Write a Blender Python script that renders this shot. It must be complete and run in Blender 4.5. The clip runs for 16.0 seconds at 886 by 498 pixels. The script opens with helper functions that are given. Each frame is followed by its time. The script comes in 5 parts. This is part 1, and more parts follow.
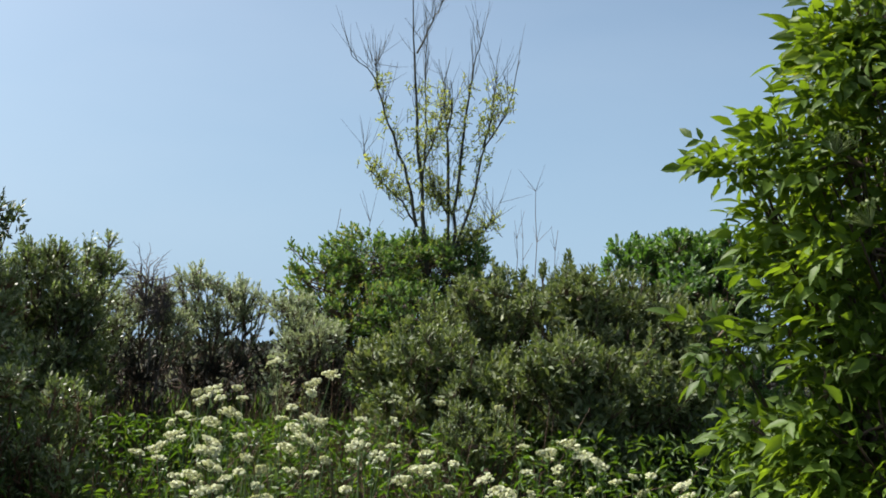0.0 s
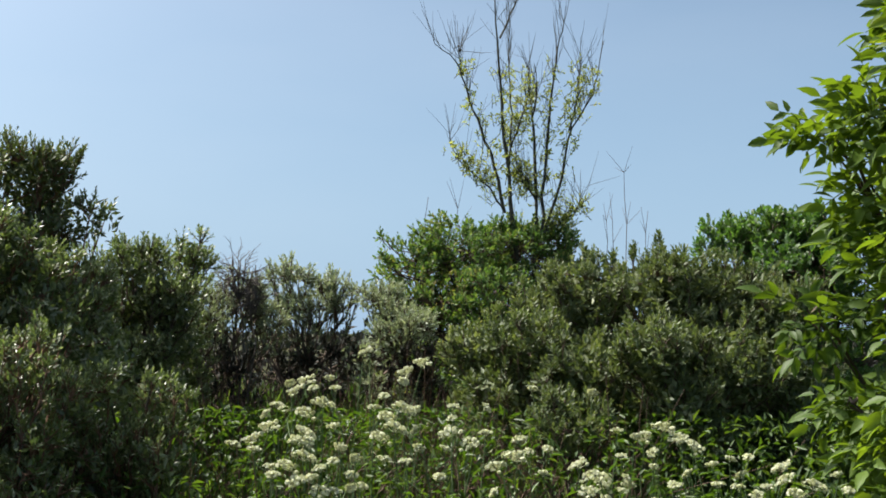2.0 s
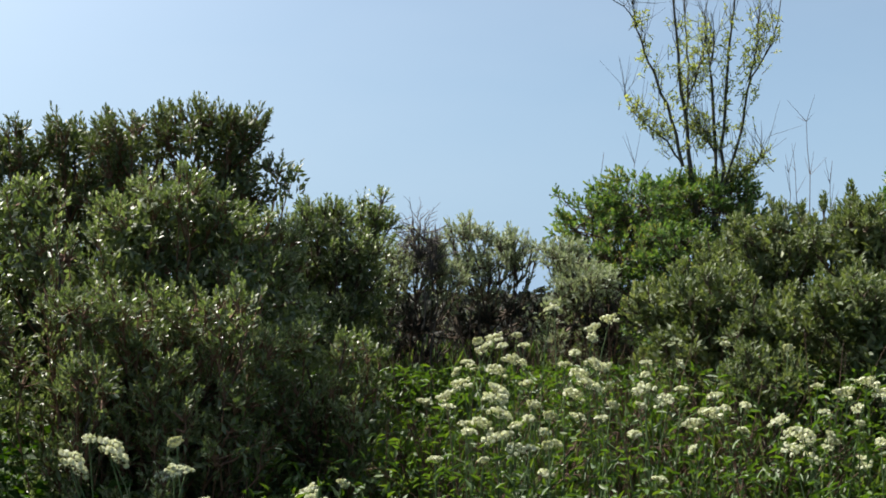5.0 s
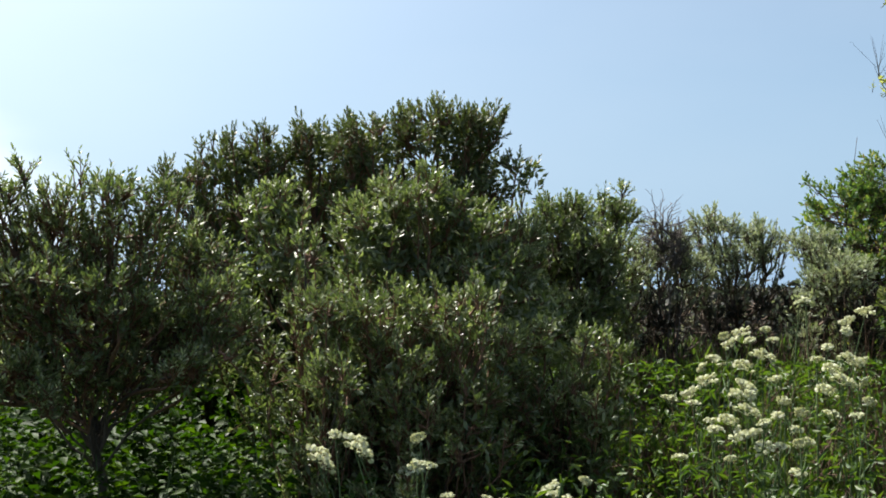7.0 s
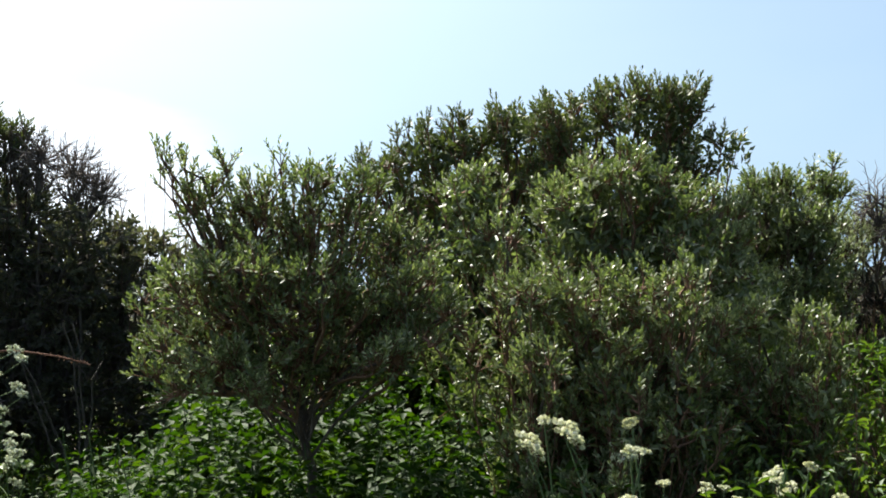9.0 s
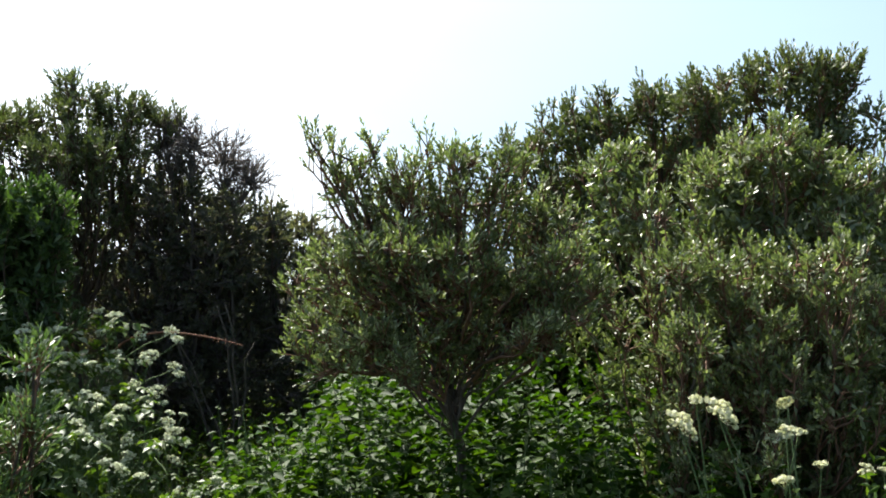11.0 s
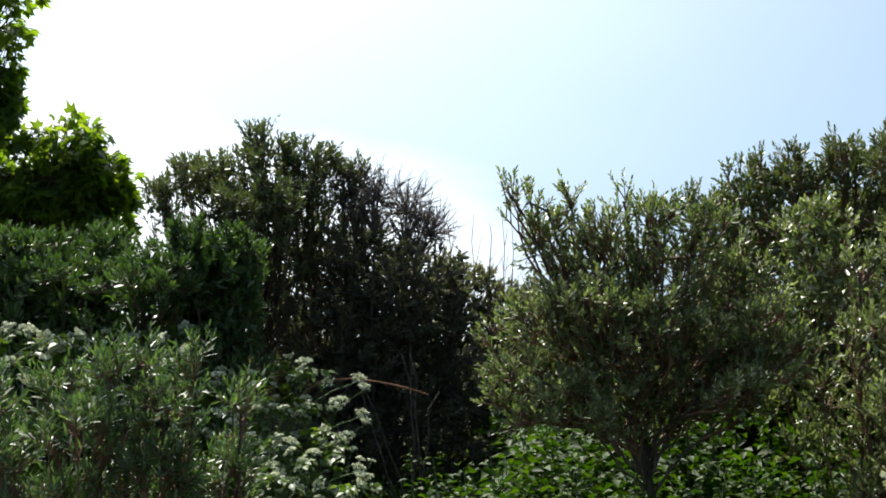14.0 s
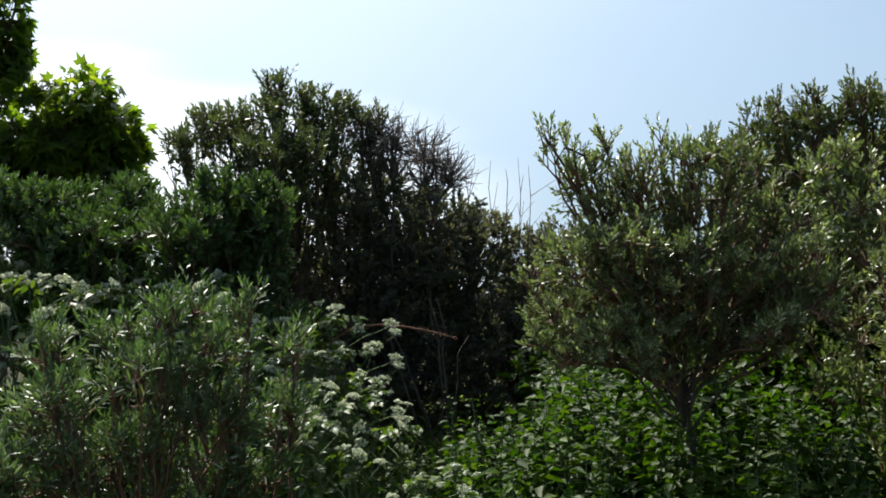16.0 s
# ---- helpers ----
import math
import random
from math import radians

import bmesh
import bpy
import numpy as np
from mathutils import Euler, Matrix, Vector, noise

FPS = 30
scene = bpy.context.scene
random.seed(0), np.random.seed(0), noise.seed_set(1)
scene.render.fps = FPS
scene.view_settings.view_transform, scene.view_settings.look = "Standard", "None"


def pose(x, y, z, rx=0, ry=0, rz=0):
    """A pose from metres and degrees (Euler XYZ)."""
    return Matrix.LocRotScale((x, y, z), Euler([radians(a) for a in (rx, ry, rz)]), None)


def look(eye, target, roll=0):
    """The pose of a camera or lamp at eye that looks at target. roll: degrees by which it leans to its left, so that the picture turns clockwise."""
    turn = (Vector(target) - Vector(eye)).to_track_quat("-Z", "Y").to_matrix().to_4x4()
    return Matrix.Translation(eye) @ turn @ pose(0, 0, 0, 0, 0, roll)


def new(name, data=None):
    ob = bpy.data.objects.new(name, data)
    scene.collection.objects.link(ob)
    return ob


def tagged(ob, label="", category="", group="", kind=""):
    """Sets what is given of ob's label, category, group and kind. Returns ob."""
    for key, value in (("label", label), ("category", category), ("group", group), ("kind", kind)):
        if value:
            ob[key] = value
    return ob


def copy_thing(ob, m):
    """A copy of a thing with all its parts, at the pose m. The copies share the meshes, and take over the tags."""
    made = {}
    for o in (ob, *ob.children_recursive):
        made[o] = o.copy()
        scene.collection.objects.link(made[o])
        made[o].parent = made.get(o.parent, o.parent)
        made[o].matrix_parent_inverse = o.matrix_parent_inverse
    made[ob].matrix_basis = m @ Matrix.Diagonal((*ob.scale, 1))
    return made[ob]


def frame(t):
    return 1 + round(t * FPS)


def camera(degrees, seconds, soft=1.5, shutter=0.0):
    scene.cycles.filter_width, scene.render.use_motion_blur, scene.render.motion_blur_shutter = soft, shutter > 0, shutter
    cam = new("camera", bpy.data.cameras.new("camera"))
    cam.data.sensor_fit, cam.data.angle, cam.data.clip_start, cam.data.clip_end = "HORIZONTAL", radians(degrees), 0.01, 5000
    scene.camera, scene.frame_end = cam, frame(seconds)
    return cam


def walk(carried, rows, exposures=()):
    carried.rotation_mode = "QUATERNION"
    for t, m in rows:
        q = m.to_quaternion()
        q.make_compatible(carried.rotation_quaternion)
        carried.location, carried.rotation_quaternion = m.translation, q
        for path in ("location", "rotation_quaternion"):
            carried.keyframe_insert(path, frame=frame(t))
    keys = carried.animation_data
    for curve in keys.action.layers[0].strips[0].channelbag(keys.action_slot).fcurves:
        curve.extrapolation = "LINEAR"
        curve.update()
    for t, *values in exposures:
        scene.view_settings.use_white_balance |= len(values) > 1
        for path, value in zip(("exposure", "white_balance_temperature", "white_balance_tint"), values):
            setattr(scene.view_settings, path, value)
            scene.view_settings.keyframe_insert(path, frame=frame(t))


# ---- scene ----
cam = camera(37.0, 16.0, soft=1.76)
PATH = [
    (0.0, (-0.127, -0.048, 1.530), (-2.022, 4.564, 1.908), 2.23),
    (0.5, (-0.122, -0.057, 1.537), (-2.034, 4.549, 1.894), 2.01),
    (1.0, (-0.120, -0.052, 1.533), (-2.044, 4.550, 1.888), 1.81),
    (1.5, (-0.112, -0.041, 1.524), (-2.121, 4.524, 1.873), 1.19),
    (2.0, (-0.119, -0.025, 1.526), (-2.329, 4.448, 1.847), 0.74),
    (2.5, (-0.121, -0.029, 1.522), (-2.417, 4.402, 1.836), 0.34),
    (3.0, (-0.142, -0.036, 1.519), (-2.487, 4.370, 1.818), 0.75),
    (3.5, (-0.180, -0.039, 1.510), (-2.645, 4.305, 1.760), 0.64),
    (4.0, (-0.238, -0.060, 1.518), (-2.790, 4.235, 1.715), 0.54),
    (6.5, (-0.228, 0.019, 1.508), (-3.465, 3.825, 1.679), -0.92),
    (7.0, (-0.237, 0.017, 1.510), (-3.699, 3.621, 1.672), -0.92),
    (7.5, (-0.283, 0.018, 1.517), (-3.889, 3.479, 1.677), -1.66),
    (8.0, (-0.301, 0.037, 1.514), (-4.021, 3.375, 1.661), -2.11),
    (8.5, (-0.333, 0.057, 1.485), (-4.136, 3.301, 1.607), -1.94),
    (9.0, (-0.348, 0.069, 1.485), (-4.293, 3.137, 1.634), -2.42),
    (11.5, (-0.376, 0.059, 1.448), (-4.677, 2.607, 1.566), -2.80),
    (12.0, (-0.391, 0.044, 1.436), (-4.730, 2.526, 1.560), -2.80),
    (12.5, (-0.402, 0.030, 1.432), (-4.745, 2.505, 1.562), -2.36),
    (13.0, (-0.399, 0.008, 1.441), (-4.800, 2.373, 1.624), -1.46),
    (13.1, (-0.398, 0.003, 1.443), (-4.864, 2.241, 1.673), -2.41),
    (13.5, (-0.411, -0.018, 1.436), (-4.913, 2.127, 1.795), -0.86),
    (14.0, (-0.455, -0.108, 1.446), (-4.939, 2.073, 1.807), -1.39),
    (14.5, (-0.476, -0.205, 1.459), (-4.954, 2.000, 1.761), -2.16),
    (15.0, (-0.471, -0.268, 1.466), (-4.910, 2.020, 1.713), -3.00),
    (15.5, (-0.495, -0.309, 1.445), (-4.923, 2.004, 1.657), -2.90),
    (16.0, (-0.508, -0.339, 1.434), (-4.949, 1.952, 1.604), -2.27),
]
walk(cam, [(t, look(eye, target, roll)) for t, eye, target, roll in PATH],
     [(0.0, 0.87), (4.0, 0.87), (7.0, 0.94), (9.0, 1.16), (11.5, 1.44), (13.0, 1.62), (13.5, 1.22), (14.2, 0.93), (16.0, 0.8)])

# ---- light ----
SUN_AZ, SUN_EL = 91.0, 55.0          # degrees to the left of +y, and above the horizon
_a, _e = radians(SUN_AZ), radians(SUN_EL)
SUN_DIR = Vector((-math.sin(_a) * math.cos(_e), math.cos(_a) * math.cos(_e), math.sin(_e)))
world = bpy.data.worlds.new("sky")
scene.world = world
world.use_nodes = True
wn, wl = world.node_tree.nodes, world.node_tree.links
sky = wn.new("ShaderNodeTexSky")
sky.sky_type = "NISHITA"
sky.sun_disc = False
sky.sun_elevation, sky.sun_rotation = radians(SUN_EL), radians(-SUN_AZ)
sky.air_density, sky.dust_density, sky.ozone_density, sky.altitude = 1.0, 1.2, 1.6, 0
wn["Background"].inputs["Strength"].default_value = 0.055
# thin pale haze low over the horizon and a few faint wisps of cloud
wtc = wn.new("ShaderNodeTexCoord")
wsep = wn.new("ShaderNodeSeparateXYZ")
wl.new(wtc.outputs["Generated"], wsep.inputs[0])
whaze = wn.new("ShaderNodeMapRange")
whaze.inputs["From Min"].default_value, whaze.inputs["From Max"].default_value = -0.02, 0.42
whaze.inputs["To Min"].default_value, whaze.inputs["To Max"].default_value = 0.85, 0.0
wl.new(wsep.outputs["Z"], whaze.inputs["Value"])
wmix = wn.new("ShaderNodeMix")
wmix.data_type = "RGBA"
wl.new(whaze.outputs["Result"], wmix.inputs["Factor"])
wl.new(sky.outputs["Color"], wmix.inputs[6])
wmix.inputs[7].default_value = (4.15, 6.35, 9.0, 1)
wmap = wn.new("ShaderNodeMapping")
wmap.inputs["Scale"].default_value = (1.0, 1.0, 3.2)
wmap.inputs["Location"].default_value = (0.35, 0.1, 0.0)
wl.new(wtc.outputs["Generated"], wmap.inputs["Vector"])
wcl = wn.new("ShaderNodeTexNoise")
wcl.inputs["Scale"].default_value, wcl.inputs["Detail"].default_value, wcl.inputs["Roughness"].default_value = 2.4, 6.0, 0.5
wl.new(wmap.outputs["Vector"], wcl.inputs["Vector"])
wcr = wn.new("ShaderNodeMapRange")
wcr.inputs["From Min"].default_value, wcr.inputs["From Max"].default_value = 0.46, 0.7
wcr.inputs["To Max"].default_value = 0.08
wl.new(wcl.outputs["Fac"], wcr.inputs["Value"])
wcm = wn.new("ShaderNodeMix")
wcm.data_type = "RGBA"
wl.new(wcr.outputs["Result"], wcm.inputs["Factor"])
wl.new(wmix.outputs[2], wcm.inputs[6])
wcm.inputs[7].default_value = (7.5, 8.3, 9.4, 1)
# a low bank of white cloud towards the sun, its top sinking to the north
wbank = wn.new("ShaderNodeVectorMath")
wbank.operation = "DOT_PRODUCT"
wbank.inputs[1].default_value = (-0.05, -0.27, -1.0)
wl.new(wtc.outputs["Generated"], wbank.inputs[0])
wpuff = wn.new("ShaderNodeMath")
wpuff.operation = "MULTIPLY_ADD"
wpuff.inputs[1].default_value = 0.22
wl.new(wcl.outputs["Fac"], wpuff.inputs[0])
wl.new(wbank.outputs["Value"], wpuff.inputs[2])
wedge = wn.new("ShaderNodeMapRange")
wedge.interpolation_type = "SMOOTHSTEP"
wedge.inputs["From Min"].default_value, wedge.inputs["From Max"].default_value = -0.096, -0.03
wedge.inputs["To Max"].default_value = 0.52
wl.new(wpuff.outputs[0], wedge.inputs["Value"])
wwest = wn.new("ShaderNodeMapRange")
wwest.interpolation_type = "SMOOTHSTEP"
wwest.inputs["From Min"].default_value, wwest.inputs["From Max"].default_value = -0.84, -0.91
wl.new(wsep.outputs["X"], wwest.inputs["Value"])
wcov = wn.new("ShaderNodeMath")
wcov.operation = "MULTIPLY"
wl.new(wedge.outputs["Result"], wcov.inputs[0])
wl.new(wwest.outputs["Result"], wcov.inputs[1])
wbm = wn.new("ShaderNodeMix")
wbm.data_type = "RGBA"
wl.new(wcov.outputs[0], wbm.inputs["Factor"])
wl.new(wcm.outputs[2], wbm.inputs[6])
wbm.inputs[7].default_value = (15.0, 15.3, 15.8, 1)
# the bright aureole of hazy air round the sun
wdot = wn.new("ShaderNodeVectorMath")
wdot.operation = "DOT_PRODUCT"
wdot.inputs[1].default_value = SUN_DIR
wl.new(wtc.outputs["Generated"], wdot.inputs[0])
wclamp = wn.new("ShaderNodeMath")
wclamp.operation = "MAXIMUM"
wclamp.inputs[1].default_value = 0.0
wl.new(wdot.outputs["Value"], wclamp.inputs[0])
wpow = wn.new("ShaderNodeMath")
wpow.operation = "POWER"
wpow.inputs[1].default_value = 4.6
wl.new(wclamp.outputs[0], wpow.inputs[0])
wadd = wn.new("ShaderNodeMix")
wadd.data_type, wadd.blend_type = "RGBA", "ADD"
wl.new(wpow.outputs[0], wadd.inputs["Factor"])
wl.new(wbm.outputs[2], wadd.inputs[6])
wadd.inputs[7].default_value = (25.0, 26.0, 26.5, 1)
wl.new(wadd.outputs[2], wn["Background"].inputs["Color"])

lamp = bpy.data.lights.new("sun", "SUN")
lamp.energy, lamp.angle, lamp.color = 5.0, radians(0.53), (1.0, 0.95, 0.86)
sun = new("sun", lamp)
sun.matrix_world = look(SUN_DIR * 40, (0, 0, 0))


# ---- materials ----
def material(name):
    m = bpy.data.materials.new(name)
    m.use_nodes = True
    return m, m.node_tree.nodes, m.node_tree.links


def ramp_node(n, stops):
    r = n.new("ShaderNodeValToRGB")
    el = r.color_ramp.elements
    while len(el) < len(stops):
        el.new(0.5)
    for e, (p, c) in zip(el, stops):
        e.position, e.color = p, (*c, 1)
    return r


def leaf_material(name, stops, rough=0.38, through_light=0.3, glow=(1.3, 1.5, 0.5), spec=0.5, by_object=False):
    """Leaf: colour varies leaf by leaf and in patches over the plant; some light passes through."""
    m, n, l = material(name)
    b = n["Principled BSDF"]
    geo = n.new("ShaderNodeNewGeometry")
    tc = n.new("ShaderNodeTexCoord")
    patch = n.new("ShaderNodeTexNoise")
    patch.inputs["Scale"].default_value = 3.0
    patch.inputs["Detail"].default_value = 3.0
    l.new(tc.outputs["Object"], patch.inputs["Vector"])
    mixv = n.new("ShaderNodeMath")
    mixv.operation = "MULTIPLY_ADD"
    mixv.inputs[1].default_value = 0.65
    rnd = geo.outputs["Random Per Island"]
    if by_object:
        rnd = n.new("ShaderNodeObjectInfo").outputs["Random"]
    l.new(rnd, mixv.inputs[0])
    half = n.new("ShaderNodeMath")
    half.operation = "MULTIPLY_ADD"
    half.inputs[1].default_value, half.inputs[2].default_value = 0.9, -0.28
    l.new(patch.outputs["Fac"], half.inputs[0])
    l.new(half.outputs[0], mixv.inputs[2])
    r = ramp_node(n, stops)
    l.new(mixv.outputs[0], r.inputs["Fac"])
    grain = n.new("ShaderNodeTexNoise")
    grain.inputs["Scale"].default_value = 260.0
    l.new(tc.outputs["Object"], grain.inputs["Vector"])
    g = n.new("ShaderNodeMix")
    g.data_type, g.blend_type = "RGBA", "MULTIPLY"
    g.inputs["Factor"].default_value = 0.35
    l.new(r.outputs["Color"], g.inputs[6])
    l.new(grain.outputs["Color"], g.inputs[7])
    l.new(g.outputs[2], b.inputs["Base Color"])
    b.inputs["Roughness"].default_value = rough
    b.inputs["Specular IOR Level"].default_value = spec
    bump = n.new("ShaderNodeBump")
    bump.inputs["Strength"].default_value, bump.inputs["Distance"].default_value = 0.25, 0.002
    l.new(grain.outputs["Fac"], bump.inputs["Height"])
    l.new(bump.outputs["Normal"], b.inputs["Normal"])
    tint = n.new("ShaderNodeMix")
    tint.data_type, tint.blend_type = "RGBA", "MULTIPLY"
    tint.inputs["Factor"].default_value = 1.0
    tint.inputs[7].default_value = (*glow, 1)
    l.new(r.outputs["Color"], tint.inputs[6])
    tr = n.new("ShaderNodeBsdfTranslucent")
    l.new(tint.outputs[2], tr.inputs["Color"])
    mx = n.new("ShaderNodeMixShader")
    mx.inputs["Fac"].default_value = through_light
    l.new(b.outputs["BSDF"], mx.inputs[1])
    l.new(tr.outputs["BSDF"], mx.inputs[2])
    l.new(mx.outputs["Shader"], n["Material Output"].inputs["Surface"])
    return m


def bark_material(name, dark, light, scale=40.0):
    m, n, l = material(name)
    b = n["Principled BSDF"]
    tc = n.new("ShaderNodeTexCoord")
    mp = n.new("ShaderNodeMapping")
    mp.inputs["Scale"].default_value = (1, 1, 0.25)
    l.new(tc.outputs["Object"], mp.inputs["Vector"])
    t = n.new("ShaderNodeTexNoise")
    t.inputs["Scale"].default_value, t.inputs["Detail"].default_value = scale, 5.0
    l.new(mp.outputs["Vector"], t.inputs["Vector"])
    r = ramp_node(n, [(0.3, dark), (0.7, light)])
    l.new(t.outputs["Fac"], r.inputs["Fac"])
    l.new(r.outputs["Color"], b.inputs["Base Color"])
    b.inputs["Roughness"].default_value = 0.85
    bump = n.new("ShaderNodeBump")
    bump.inputs["Strength"].default_value, bump.inputs["Distance"].default_value = 0.6, 0.006
    l.new(t.outputs["Fac"], bump.inputs["Height"])
    l.new(bump.outputs["Normal"], b.inputs["Normal"])
    return m


# palest buckthorn stops: silvery undersides, plus sun glints put into the leaf colour
M_BUCK = leaf_material("buckthorn_leaf", [(0.0, (0.055, 0.0782, 0.0264)), (0.4, (0.125, 0.161, 0.058)), (0.7, (0.202, 0.231, 0.0967)), (0.84, (0.359, 0.38, 0.216)), (0.96, (0.495, 0.511, 0.348)), (1.0, (0.401, 0.228, 0.105))], 0.42, 0.32, (1.08, 1.25, 0.6), 0.8)
# darker copy of M_BUCK: shade of the backlit tall crowns put into colour
M_BUCK_SHADED = leaf_material("buckthorn_leaf_shaded", [(0.0, (0.0445, 0.0651, 0.0242)), (0.5, (0.1, 0.128, 0.0494)), (0.85, (0.167, 0.189, 0.084)), (1.0, (0.334, 0.326, 0.2))], 0.48, 0.22, (1.22, 1.35, 0.48), 0.5)
M_BUCK_GREY = leaf_material("buckthorn_leaf_grey", [(0.0, (0.062, 0.09, 0.036)), (0.45, (0.13, 0.166, 0.075)), (0.75, (0.195, 0.222, 0.11)), (0.9, (0.32, 0.345, 0.2)), (1.0, (0.31, 0.27, 0.14))], 0.52, 0.27, (1.2, 1.3, 0.48), 0.28)
M_BUCK_PALE = leaf_material("buckthorn_leaf_pale", [(0.0, (0.166, 0.2, 0.12)), (0.5, (0.294, 0.34, 0.215)), (1.0, (0.423, 0.44, 0.3))], 0.45, 0.32, (1.1, 1.15, 0.7), 0.5)
M_BUCK_FRESH = leaf_material("buckthorn_leaf_fresh", [(0.0, (0.0355, 0.0704, 0.0242)), (0.5, (0.0836, 0.143, 0.0528)), (0.78, (0.146, 0.209, 0.088)), (0.9, (0.282, 0.341, 0.231)), (1.0, (0.376, 0.429, 0.319))], 0.46, 0.28, (1.2, 1.35, 0.55), 0.8)
# deeper green, also darkened for the low light on the bush behind the hogweed
M_BUCK_DEEP_SHADED = leaf_material("buckthorn_leaf_deep_shaded", [(0.0, (0.0299, 0.0621, 0.0172)), (0.5, (0.0713, 0.122, 0.0379)), (0.85, (0.121, 0.178, 0.0633)), (1.0, (0.265, 0.299, 0.161))], 0.42, 0.22, (1.2, 1.45, 0.45), 0.45)
# half-dead bush leaf, brightened so its colour carries the veiling glare
M_DEAD_VEILED = leaf_material("half_dead_leaf_veiled", [(0.0, (0.0663, 0.0809, 0.0629)), (0.6, (0.132, 0.138, 0.105)), (1.0, (0.25, 0.209, 0.157))], 0.6, 0.33, (1.3, 1.4, 0.6), 0.3)
M_ELDER_OB = leaf_material("elder_leaf_single", [(0.0, (0.035, 0.075, 0.014)), (0.5, (0.15, 0.235, 0.036)), (0.85, (0.3, 0.36, 0.06)), (1.0, (0.34, 0.23, 0.07))], 0.5, 0.42, (1.6, 1.5, 0.36), 0.25, True)
M_SHRUB = leaf_material("round_shrub_leaf", [(0.0, (0.0445, 0.0975, 0.0338)), (0.42, (0.105, 0.185, 0.0585)), (0.74, (0.204, 0.267, 0.078)), (0.9, (0.333, 0.286, 0.111)), (1.0, (0.37, 0.221, 0.091))], 0.55, 0.36, (1.3, 1.4, 0.5), 0.3)
M_FARGREEN = leaf_material("far_green_leaf", [(0.0, (0.04, 0.085, 0.025)), (0.5, (0.088, 0.165, 0.048)), (1.0, (0.155, 0.225, 0.07))], 0.5, 0.36)
M_SYC = leaf_material("sycamore_leaf", [(0.0, (0.032, 0.0739, 0.016)), (0.5, (0.0802, 0.142, 0.0247)), (1.0, (0.197, 0.258, 0.0432))], 0.42, 0.5, (2.3, 2.2, 0.4), 0.5, True)
M_NETTLE = leaf_material("nettle_leaf", [(0.0, (0.013, 0.034, 0.005)), (0.45, (0.028, 0.066, 0.008)), (0.8, (0.055, 0.1, 0.013)), (1.0, (0.085, 0.122, 0.02))], 0.55, 0.3, (1.5, 1.7, 0.28), 0.16)
M_HERB = leaf_material("herb_leaf", [(0.0, (0.037, 0.0778, 0.014)), (0.5, (0.0739, 0.133, 0.0264)), (1.0, (0.126, 0.172, 0.0428))], 0.45, 0.36, (1.4, 1.5, 0.35), 0.4)
M_GRASS = leaf_material("grass_blade", [(0.0, (0.07, 0.13, 0.035)), (0.5, (0.13, 0.21, 0.056)), (0.85, (0.23, 0.255, 0.085)), (1.0, (0.4, 0.34, 0.16))], 0.5, 0.35)
M_THIN = leaf_material("young_willow_leaf", [(0.0, (0.26, 0.32, 0.06)), (0.5, (0.38, 0.43, 0.11)), (1.0, (0.5, 0.52, 0.18))], 0.5, 0.45, (1.1, 1.1, 0.6))
M_FLOWER = leaf_material("white_floret", [(0.0, (0.54, 0.56, 0.34)), (0.5, (0.7, 0.71, 0.51)), (1.0, (0.81, 0.81, 0.67))], 0.75, 0.3, (1.0, 1.0, 0.72), 0.15)
# white hogweed florets, dulled towards green to put their backlit shade into colour
M_HOG_FLOWER = leaf_material("backlit_white_floret", [(0.0, (0.44, 0.5, 0.33)), (0.5, (0.66, 0.7, 0.54)), (1.0, (0.8, 0.81, 0.7))], 0.7, 0.22, (1.0, 1.0, 0.75), 0.2)
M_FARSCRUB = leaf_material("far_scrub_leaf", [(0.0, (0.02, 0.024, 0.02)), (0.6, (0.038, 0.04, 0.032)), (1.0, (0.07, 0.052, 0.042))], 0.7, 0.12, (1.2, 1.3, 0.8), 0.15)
M_BUD = leaf_material("green_bud", [(0.0, (0.16, 0.22, 0.06)), (1.0, (0.34, 0.38, 0.14))], 0.6, 0.3)
M_STEM = bark_material("green_stem", (0.05, 0.09, 0.03), (0.12, 0.17, 0.06), 60)
M_BARK = bark_material("buckthorn_bark", (0.035, 0.026, 0.02), (0.11, 0.085, 0.065), 50)
M_TWIG = bark_material("brown_twig", (0.05, 0.032, 0.022), (0.13, 0.085, 0.055), 60)
M_REDTWIG = bark_material("red_brown_twig", (0.085, 0.042, 0.024), (0.24, 0.13, 0.08), 60)
M_DEADTWIG = bark_material("dead_grey_twig", (0.06, 0.048, 0.042), (0.16, 0.135, 0.115), 60)
M_BRUSH = bark_material("dry_brown_stem", (0.055, 0.032, 0.02), (0.15, 0.085, 0.052), 60)
M_BRAMBLE = bark_material("bramble_bark", (0.12, 0.05, 0.03), (0.3, 0.15, 0.09), 60)
M_THINBARK = bark_material("willow_bark", (0.03, 0.03, 0.022), (0.09, 0.085, 0.06), 60)


